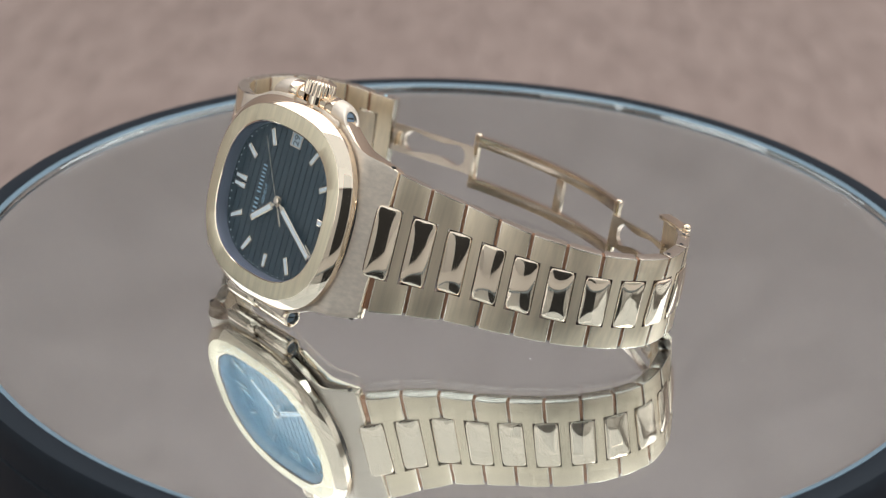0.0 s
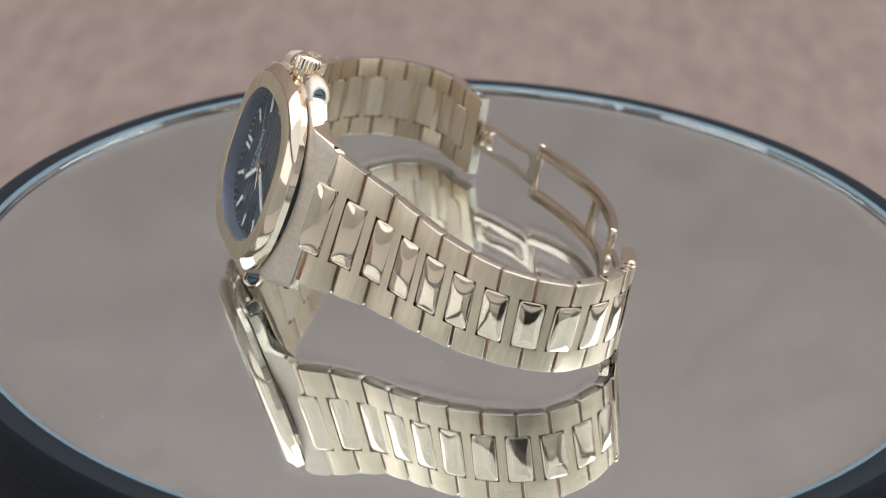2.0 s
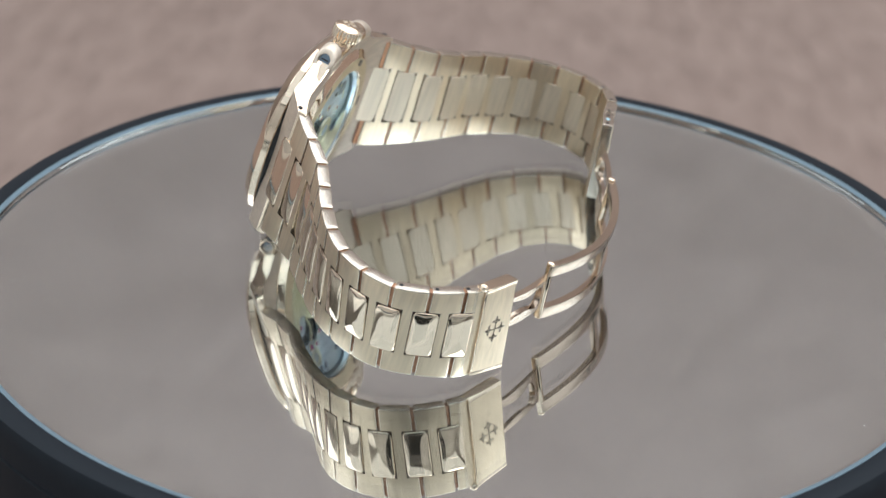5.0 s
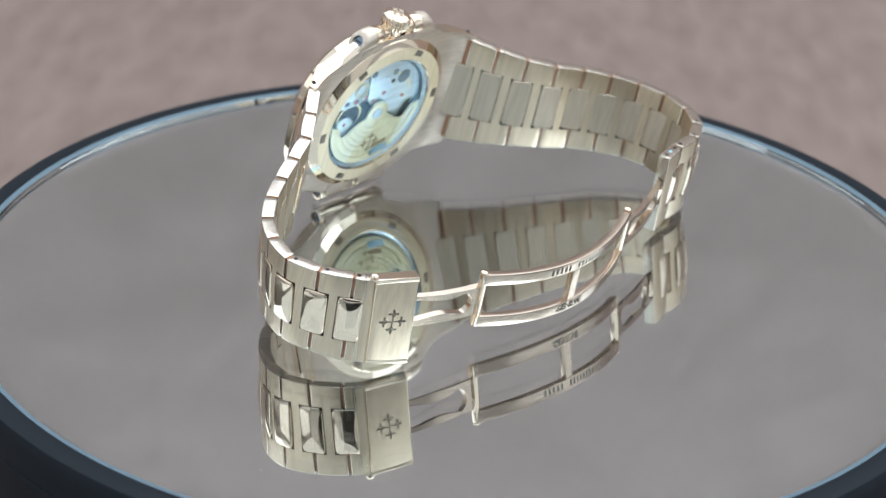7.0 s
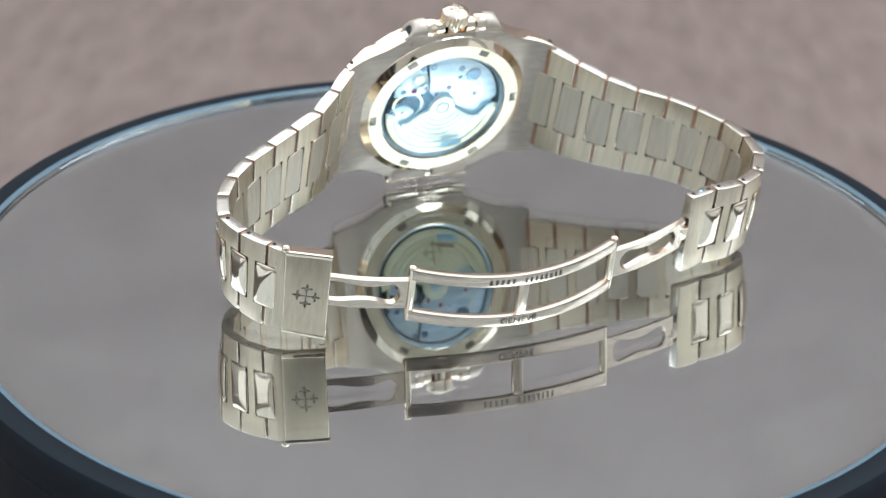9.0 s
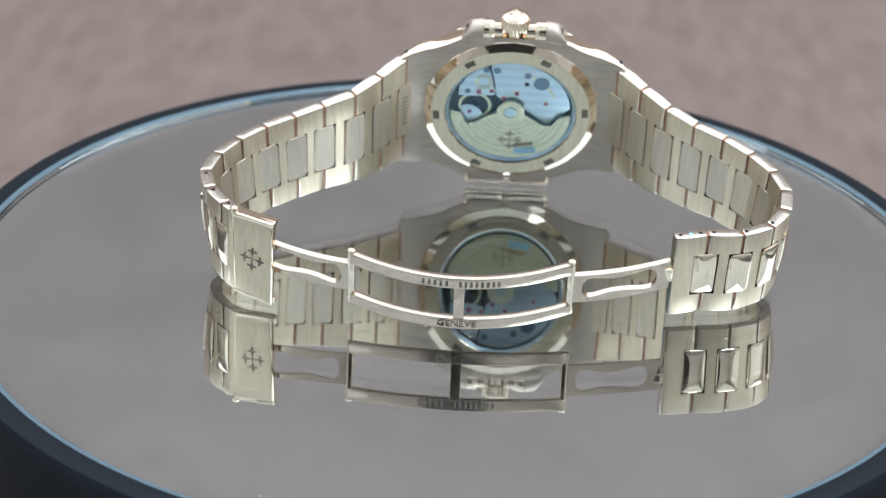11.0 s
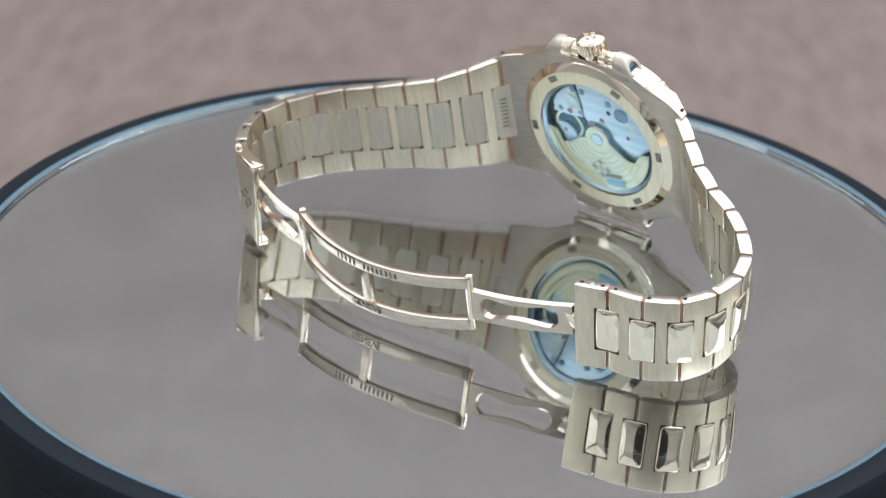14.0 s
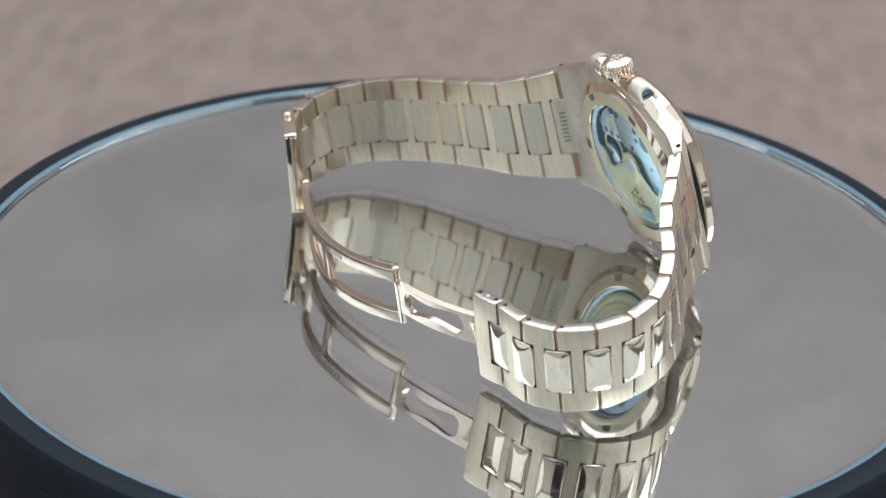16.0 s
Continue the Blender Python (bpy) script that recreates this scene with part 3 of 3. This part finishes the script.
def movement():
    """Seen through the back: bridges, jewels, screws and the gold rotor."""
    b = lathe([(12.9, 3.4), (12.9, 2.2)], 96, close_first=True, close_last=True)
    base = part("movement", b, DARK_WELL, WATCH, "dark main plate")
    b = lathe([(12.95, 3.4), (12.95, 0.4), (12.35, 0.9), (12.3, 3.3)], 96)
    smooth(b, 25)
    part("holding_ring", b, STEEL_BLUE, base, "grey steel movement ring")
    part("bridge", slab([(3.0, 3.5), (3.2, 5.2), (3.4, 7.0), (3.8, 8.8)] + arc_points(11.9, 69, 176) + [(-9.6, -1.8), (-7.8, -3.9), (-5.0, -3.0), (-2.0, -1.0), (1.0, 1.5)], 1.45, 2.3), STEEL_BLUE, base, "striped steel bridge")
    part("bridge", slab([(10.6, 3.1), (10.4, 5.4), (9.2, 7.5)] + arc_points(11.9, 44, 66, 8) + [(4.2, 8.6), (3.8, 7.0), (3.6, 5.2), (3.4, 3.6), (6.5, 3.1)], 1.45, 2.3), STEEL_BLUE, base, "striped steel bridge")
    part("balance_cock", slab([(10.2, 0.3), (9.8, -2.0), (8.6, -3.9), (7.0, -3.6), (5.4, -2.0), (6.2, -0.2), (7.6, 0.8), (9.0, 0.9)], 1.3, 2.0), STEEL_BLUE, base)
    b = lathe([(3.3, 1.5), (3.3, 1.75), (2.8, 1.8), (2.75, 1.5), (3.3, 1.5)], 48, "z", (7.2, 0.6, 0))
    part("balance_wheel", b, ROTOR_GOLD, base, "gold balance wheel")
    for r in (1.0, 1.35, 1.7):
        b = lathe([(r, 1.40), (r + 0.14, 1.36), (r + 0.18, 1.46)], 32, "z", (5.6, 6.9, 0))
        part("gear_ring", b, ROTOR_GOLD, base)
    for x, y, r in ((6.4, 4.3, 0.62), (3.95, 4.6, 0.5), (-1.1, 4.3, 0.52), (1.5, 2.9, 0.5), (8.2, -0.9, 0.5), (-7.0, 1.9, 0.4)):
        b = lathe([(r, 1.6), (r, 1.3), (r * 0.5, 1.26)], 20, "z", (x, y, 0), close_last=True)
        jewel = part("jewel", b, RUBY, base, "purple jewel")
        b = lathe([(r + 0.16, 1.5), (r + 0.16, 1.38), (r, 1.34), (r, 1.45)], 24, "z", (x, y, 0))
        part("jewel_setting", b, ROTOR_GOLD, jewel)
    for x, y, r in ((10.0, 7.4, 0.6), (5.1, 9.9, 0.7), (3.0, 9.9, 0.75), (-3.1, 8.9, 0.7), (-3.0, 6.7, 0.5), (-5.9, 7.0, 1.6), (10.9, 3.9, 0.5), (8.7, 4.3, 0.6)):
        b = lathe([(r, 1.6), (r, 1.4), (r * 0.85, 1.34)], 24, "z", (x, y, 0), close_last=True)
        part("screw", b, SCREW_STEEL if r != 0.5 else DARK_WELL, base)
    # small gold writing, too small to read
    for k in range(9):
        a = radians(155 - 6.2 * k)
        b = box_bm(-0.35, 0.35, -0.28, 0.28, 1.41, 1.45)
        b.transform(Matrix.Translation((9.3 * math.cos(a) * MM, 9.3 * math.sin(a) * MM, 0)) @ Matrix.Rotation(a + math.pi / 2, 4, "Z"))
        part("gold_bar", b, ROTOR_GOLD, base)
    # rotor
    out = [(12.0, -0.3), (9.9, -0.9), (9.4, -1.9), (9.0, -3.2), (8.3, -3.9), (7.4, -3.6), (4.8, -1.4), (3.0, -0.6)] + arc_points(2.7, -10, 190, 16) + \
          [(-3.0, -0.7), (-5.0, -2.2), (-7.0, -3.6), (-7.9, -3.7), (-8.6, -2.9), (-9.6, -1.3), (-10.4, -0.8)] + arc_points(12.0, 182, 358, 48)
    rotor = part("rotor", slab(out, 0.6, 1.0, 0.1), ROTOR_GOLD, WATCH, "half-round engraved gold rotor")
    b = sector(10.6, 12.05, radians(-174), radians(-6), 0.42, 0.9, 60, 0.15)
    part("rotor_weight", b, ROTOR_GOLD, rotor)
    b = lathe([(2.75, 1.0), (2.75, 0.5), (2.4, 0.42), (1.5, 0.42), (1.4, 0.5), (1.4, 0.9)], 48)
    smooth(b, 25)
    part("rotor_hub", b, ROTOR_GOLD, rotor)
    b = lathe([(1.2, 0.9), (1.2, 0.4), (0.9, 0.34)], 32, close_last=True)
    part("rotor_screw", b, STEEL_BLUE, rotor, "steel screw, blue from the reflection tint in its colour")
    for k in range(6):
        r = 3.5 + 1.15 * k
        part("rotor_ridge", sector(r, r + 0.9, radians(-150 - 2 * k), radians(-30 + 2 * k), 0.5, 0.7, 40, 0.09), ROTOR_GOLD, rotor)
    cross_emblem(Matrix.Translation((-0.1 * MM, -7.3 * MM, 0.49 * MM)) @ Euler((radians(180), 0, 0)).to_matrix().to_4x4(), 2.6, BRONZE, rotor, 0.04)
    b = box_bm(-1.9, 1.9, -0.45, 0.45, 0.44, 0.52)
    b.transform(Matrix.Translation((-2.9 * MM, -8.3 * MM, 0)) @ Matrix.Rotation(radians(-10), 4, "Z"))
    part("engraved_bar", b, BRONZE, rotor, "small unreadable engraved bar")
    b = box_bm(-2.2, 2.2, -0.75, 0.75, 0.3, 0.38)
    b.transform(Matrix.Translation((-3.3 * MM, -9.9 * MM, 0)) @ Matrix.Rotation(radians(-8), 4, "Z"))
    part("protective_film", b, FILM, rotor, "scrap of light blue film")


# ---- bracelet ----
# outer edges at each joint: three o'clock edge, then nine o'clock edge (mm)
SIX = [((22.2, 13.2, 0.5), (22.9, -11.9, 0.0)), ((26.7, 12.0, -4.0), (27.0, -11.0, -5.2)), ((31.3, 11.1, -8.3), (31.7, -10.0, -9.8)),
       ((36.9, 10.5, -11.4), (37.1, -9.2, -13.2)), ((42.3, 10.0, -14.4), (42.0, -8.6, -16.9)), ((47.6, 10.0, -17.9), (46.9, -8.0, -21.0)),
       ((52.2, 10.1, -22.2), (51.1, -7.1, -25.9)), ((55.5, 10.8, -27.6), (54.2, -6.1, -31.1)), ((57.0, 11.8, -33.9), (55.7, -4.9, -36.5)),
       ((55.1, 13.1, -40.0), (54.5, -3.6, -42.4)), ((51.5, 14.1, -44.9), (51.7, -2.5, -47.8)), ((48.6, 14.5, -47.5), (48.6, -1.9, -50.6))]
TWELVE = [((-21.9, 13.0, 0.6), (-22.6, -11.9, 0.0)), ((-26.5, 11.8, -3.5), (-26.6, -11.0, -4.8)), ((-31.1, 10.9, -7.8), (-31.3, -10.0, -9.4)),
          ((-36.3, 10.2, -11.4), (-36.5, -9.3, -13.3)), ((-41.9, 9.8, -14.5), (-41.6, -8.6, -16.8)), ((-46.8, 9.5, -18.5), (-46.1, -8.0, -21.2)),
          ((-50.9, 9.5, -23.5), (-49.5, -7.0, -26.5)), ((-52.9, 10.1, -29.6), (-51.2, -6.0, -32.3)), ((-52.1, 11.2, -36.2), (-51.0, -5.0, -38.7)),
          ((-48.6, 12.2, -41.8), (-48.0, -4.0, -44.4)), ((-42.9, 12.9, -45.0), (-42.4, -3.3, -47.9)), ((-36.4, 13.3, -45.9), (-36.1, -2.9, -48.8)),
          ((-30.3, 13.6, -47.5), (-30.3, -2.6, -50.5))]
SIX = [((t[0], t[1] + 0.25, t[2]), b) for t, b in SIX]
TWELVE = [((t[0], t[1] + 0.25, t[2]), b) for t, b in TWELVE]
THICK = 2.1
TILE = 0.51
HALF = 2.22


def frame_at(joints, k):
    """Mid-point, way along, way across and outward normal at a joint."""
    t, b = Vector(joints[k][0]), Vector(joints[k][1])
    a, c = max(k - 1, 0), min(k + 1, len(joints) - 1)
    along = (Vector(joints[c][0]) + Vector(joints[c][1]) - Vector(joints[a][0]) - Vector(joints[a][1])).normalized()
    across = (t - b)
    width = across.length
    across.normalize()
    n = along.cross(across)
    if n.dot((t + b) / 2 - Vector((0, 3, -25))) < 0:
        n = -n
    return (t + b) / 2, along, across, n.normalized(), width


def link(joints, k, notch0=True, notch1=True, name="link"):
    t0, b0, t1, b1 = Vector(joints[k][0]), Vector(joints[k][1]), Vector(joints[k + 1][0]), Vector(joints[k + 1][1])
    length = ((t1 + b1) - (t0 + b0)).length / 2
    along, across = (t1 + b1 - t0 - b0).normalized(), (t0 + t1 - b0 - b1).normalized()
    n = along.cross(across).normalized()
    if n.dot((t0 + b1) / 2 - Vector((0, 3, -25))) < 0:
        n = -n
    n0, n1 = frame_at(joints, k)[3], frame_at(joints, k + 1)[3]
    na = (HALF + 0.12) / length
    gap = 0.23 / length
    cols = [gap, gap + (na - gap) * 0.5, na, 0.5, 1 - na, 1 - gap - (na - gap) * 0.5, 1 - gap]
    lo, hi = (1 - TILE) / 2 - 0.007, (1 + TILE) / 2 + 0.007
    rows = [0, lo, hi, 1]

    def at(i, j):
        a, c = cols[i], rows[j]
        p = (b0.lerp(b1, a)).lerp(t0.lerp(t1, a), c)
        return p + n * 0.24 * (1 - (2 * a - 1) ** 2)

    def inner(i, j):
        a, c = cols[i], rows[j]
        p = (b0.lerp(b1, a)).lerp(t0.lerp(t1, a), c)
        return p - n0.lerp(n1, a) * THICK
    b = plate(at, inner, 6, 3, lambda i, j: not (j == 1 and ((notch0 and i < 2) or (notch1 and i > 3))))
    low_mid, wide = (b0 + b1) / 2, (t0 + t1 - b0 - b1).length / 2

    def outside(e):
        cs = [(v.co / MM - low_mid).dot(across) / wide for v in e.verts]
        return not all(lo - 0.06 < c < hi + 0.06 for c in cs)
    round_edges(b, 0.2, 55, 2, 1, outside)
    smooth(b, 20)
    return part(name, b, [GOLD_BRUSHED, GOLD_EDGE], WATCH)


def tile(joints, k):
    mid, along, across, n, width = frame_at(joints, k)
    hu, hv = HALF, width * TILE / 2
    m = 48
    outline = []
    for i in range(m):
        a = 2 * math.pi * (i + 0.5) / m
        ca, sa = math.cos(a), math.sin(a)
        q = 9.0
        # rounded rectangle
        r = 1 / (abs(ca) ** q + abs(sa) ** q) ** (1 / q)
        outline.append((ca * r, sa * r))

    def ring(scale, z):
        out = []
        for u, v in outline:
            uu, vv = u * (hu - (1 - scale) * hu), v * (hv - (1 - scale) * hv)
            zz = z if z is not None else 0.12 + 0.46 * ((1 - abs(u * scale) ** 2.0) * (1 - abs(v * scale) ** 2.6)) ** 0.75
            out.append(mid + along * uu + across * vv + n * zz)
        return out
    rings = [ring(0.98, -THICK - 0.08), ring(1.0, -THICK + 0.02), ring(1.0, 0.04), ring(0.98, 0.13)] + [ring(s, None) for s in (0.95, 0.88, 0.76, 0.6, 0.42, 0.25, 0.08)]
    b = rings_mesh(rings, True, True)
    bmesh.ops.recalc_face_normals(b, faces=b.faces)
    inner = [f for f in b.faces if f.normal.dot(n) < -0.3]
    for f in inner:
        f.material_index = 1
    smooth(b, 28)
    ob = part("center_link", b, [GOLD_POLISHED, GOLD_INNER], WATCH, "domed polished centre link")

    # Seat fills the gap; its dark outer colour stands in for the shade there.
    def seat(z):
        return [mid + along * u * (hu + 0.1) + across * v * (hv + 0.1) + n * z for u, v in outline]
    b = rings_mesh([seat(-0.3), seat(-THICK + 0.34)], True, True)
    bmesh.ops.recalc_face_normals(b, faces=b.faces)
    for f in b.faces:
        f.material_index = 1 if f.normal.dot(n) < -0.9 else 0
    part("seat", b, [GAP_SHADE, GOLD_INNER], ob, "seat in the gap round the centre link, coloured dark for its shade")
    return ob


def pin(joints, k, off, name="link_hole", mat=DARK_WELL):
    """A disc on the three o'clock edge; the default dark colour paints a shaded hole."""
    t = Vector(joints[k][0]).lerp(Vector(joints[min(k + 1, len(joints) - 1)][0]), off)
    mid, along, across, n, width = frame_at(joints, k)
    p = t - n * THICK * 0.5
    b = bmesh.new()
    bmesh.ops.create_cone(b, cap_ends=True, segments=16, radius1=0.42 * MM, radius2=0.36 * MM, depth=0.5 * MM)
    b.transform(Matrix.Translation((p - across * 0.2) * MM) @ across.to_track_quat("Z", "Y").to_matrix().to_4x4())
    part(name, b, mat, WATCH)


def bracelet():
    for joints, n in ((SIX, 11), (TWELVE, 12)):
        for k in range(n):
            link(joints, k, True, k < n - 1)
        for k in range(n):
            tile(joints, k)
            mid, along, across, nn, width = frame_at(joints, k)
            h = across * (width / 2 - 0.35)
            # Added bar closes the gap; its red-brown stands in for reflected gold.
            part("joint_bar", sweep([mid - h - nn * 1.15, mid + h - nn * 1.15], along, 0.9, 1.3, None, 0), JOINT_REFLECTION, WATCH, "bar added in the joint gap, reddish for the gold reflected there")
    mid, along, across, nn, width = frame_at(SIX, 0)
    for k in range(8):
        c = mid - nn * (THICK + 0.14) + across * (0.95 * (k - 3.5)) + along * 0.3
        part("engraved_bar", sweep([c - across * 0.13, c + across * 0.13], along, 1.3, 0.03, None, 0), ENGRAVED, WATCH, "small unreadable engraved bar")
    for k in (8, 9, 10):
        pin(SIX, k, 0.17)
    for k, off in ((8, 0.8), (9, 0.8), (10, 0.8), (11, 0.2), (11, 0.8)):
        pin(TWELVE, k, off)
    pin(TWELVE, 11, 0.5, "end_screw", FILM)


def clasp():
    # cover with the emblem, at the six o'clock end
    t0, b0 = Vector((48.9, 15.0, -47.2)), Vector((48.9, -1.95, -50.3))
    t1, b1 = Vector((41.3, 15.1, -50.2)), Vector((41.9, -1.85, -53.9))
    n = (t1 + b1 - t0 - b0).cross(t0 + t1 - b0 - b1).normalized()
    if n.z > 0:
        n = -n
    cols = [0, 0.25, 0.5, 0.75, 1]

    def at(i, j):
        a, c = cols[i], j / 2
        return b0.lerp(b1, a).lerp(t0.lerp(t1, a), c) + n * (0.55 + 0.05 * (1 - (2 * a - 1) ** 2))
    b = plate(at, lambda i, j: at(i, j) - n * 1.2, 4, 2, lambda i, j: True)
    round_edges(b, 0.2, 50, 2, 1)
    smooth(b)
    cover = part("clasp_cover", b, [GOLD_BRUSHED, GOLD_POLISHED], WATCH, "brushed gold clasp cover with a cross emblem")
    along, across = (t1 + b1 - t0 - b0).normalized(), (t0 + t1 - b0 - b1).normalized()
    across = (across - across.dot(along) * along).normalized()
    m = Matrix((along, across, along.cross(across))).transposed().to_4x4()
    if m.to_3x3() @ Vector((0, 0, 1)) @ n < 0:
        m = Matrix((along, -across, along.cross(-across))).transposed().to_4x4()
    mid = (t0 + t1 + b0 + b1) / 4 + n * 0.62
    cross_emblem(Matrix.Translation(mid * MM) @ m, 2.6, ENGRAVED, cover, 0.03)
    # side cheeks of the cover and the pin on top of it
    for p, q, s in ((t0, t1, 1), (b0, b1, -1)):
        b = sweep([p - across * 0.4 * s - n * 0.6, q - across * 0.4 * s - n * 0.6], across, 0.8, 2.4)
        part("cover_cheek", b, GOLD_POLISHED, cover)
    b = bmesh.new()
    bmesh.ops.create_uvsphere(b, u_segments=16, v_segments=10, radius=0.85 * MM)
    b.transform(Matrix.Translation((t0 + across * 0.1 - n * 0.3) * MM) @ Matrix.Diagonal((1, 0.9, 1, 1)))
    smooth(b, 60)
    part("cover_pin", b, GOLD_POLISHED, cover, "round polished pin head")

    # folding blades. lower edges lean back a little
    def lean(p, dy):
        return Vector(p) + Vector((0, dy, dy * 0.15))

    def arc(x):
        s = (x - 7.6) / 20.0
        return -58.6 + 5.2 * s * s

    top_y, low_y = 11.4, 2.6
    n_seg = 24
    xs = [27.6 + (-12.4 - 27.6) * i / n_seg for i in range(n_seg + 1)]
    b = sweep([lean((x, top_y, arc(x)), 0) for x in xs], (0, 1, 0.15), 2.2, 1.4)
    blade = part("main_blade", b, GOLD_BLADE, WATCH, "bowed polished gold folding blade")
    part("lower_rail", sweep([lean((x, top_y, arc(x)), low_y - top_y) for x in xs], (0, 1, 0.15), 2.2, 1.4), GOLD_BLADE, blade)
    part("cross_bar", sweep([lean((7.7, top_y, arc(7.7)), -0.9), lean((7.7, top_y, arc(7.7)), low_y - top_y + 0.9)], (1, 0, 0), 1.9, 1.2), GOLD_BLADE, blade)
    for x in (27.2, -12.0):
        part("hinge_bar", sweep([lean((x, top_y, arc(x)), 1.2), lean((x, top_y, arc(x)), low_y - top_y - 1.2)], (1, 0, 0), 1.3, 1.3, None, 0.4), GOLD_POLISHED, blade)
        b = bmesh.new()
        bmesh.ops.create_uvsphere(b, u_segments=16, v_segments=8, radius=0.75 * MM)
        b.transform(Matrix.Translation(lean((x, top_y, arc(x)), 1.25) * MM) @ Matrix.Diagonal((1, 0.5, 1, 1)))
        smooth(b, 60)
        part("hinge_pin", b, GOLD_POLISHED, blade)
    # engraving on the outer face: bars for the name, and the city
    for xa, xb, count in ((14.6, 9.4, 5), (8.0, 0.2, 8)):
        step = (xb - xa) / count
        for k in range(count):
            xs_ = [xa + step * (k + f) for f in (0.24, 0.46, 0.68)]
            part("engraved_bar", sweep([lean((x, top_y, arc(x) - 0.735), 0) for x in xs_], (0, 1, 0.15), 1.15, 0.02, None, 0), ENGRAVED, blade, "engraved bar in place of a letter")
    zc = arc(8.0)
    wm = Matrix(((-1, 0, 0), (0, 1, 0.15), (0, 0.15, -1))).transposed().to_4x4()
    word = words("GENEVE", 1.95, Matrix.Translation(lean((8.0, top_y, zc - 0.75), low_y - top_y + 0.1) * MM) @ wm, ENGRAVED, blade, "engraved_lettering", 0.03)

    # end blades: flat plates with a long waisted eye
    def eye_blade(name, x0, z0, x1, z1, yc0, yc1, half0, half1, open_end):
        n_ = 72

        def point(i, j, off):
            u = i / n_
            x = x0 + (x1 - x0) * u
            z = z0 + (z1 - z0) * u - 0.7 * math.sin(math.pi * u)
            yc = yc0 + (yc1 - yc0) * u
            half = half0 + (half1 - half0) * u
            w = min(max((u - 0.12) / 0.76, 0.0), 1.0)
            bulb = 0.7 * math.exp(-((w - 0.12) / 0.18) ** 2) + 0.7 * math.exp(-((w - 0.88) / 0.24) ** 2) + 1.4
            end = lambda q: math.sqrt(1 - (1 - min(1.0, max(0.0, q) / 0.13)) ** 2)
            close = end(w) * (1.0 if open_end else end(1 - w))
            eye = max(0.03, min(bulb, half - 0.8) * close)
            y = (-half, -eye, eye, half)[j] * 1.0
            return lean((x, yc, z + off), y + (0.25 if j in (1, 2) else 0) * math.sin(math.pi * u))

        def keep(i, j):
            u = (i + 0.5) / n_
            return j != 1 or u < 0.12 or (u > 0.88 and not open_end)
        b_ = plate(lambda i, j: point(i, j, -0.5), lambda i, j: point(i, j, 0.6), n_, 3, keep)
        for f in b_.faces:
            f.material_index = 0
        smooth(b_, 35)
        return part(name, b_, GOLD_BLADE, WATCH, "slotted gold folding blade")
    eye_blade("cover_blade", 27.0, -54.0, 43.6, -49.2, 6.9, 6.9, 2.9, 3.1, True)
    eye_blade("end_blade", -11.8, -54.3, -29.9, -48.2, 6.9, 5.9, 2.9, 2.9, False)
    b = box_bm(-1.3, 1.3, -1.5, 1.5, -0.6, 0.6, 0.15)
    b.transform(Matrix.Translation(Vector((-29.2, 5.9, -48.4)) * MM))
    part("end_catch", b, GOLD_POLISHED, WATCH)


case()
dial()
caseback()
movement()
bracelet()
clasp()


# ---- what moves ----
def motions():
    def turn(a):
        return Matrix.Rotation(radians(a), 4, "Z")
    walk(WATCH, [(t, turn(a) @ WATCH_POSE) for t, a in TURN])
    walk(TABLE, [(t, turn(a)) for t, a in TURN])


motions()
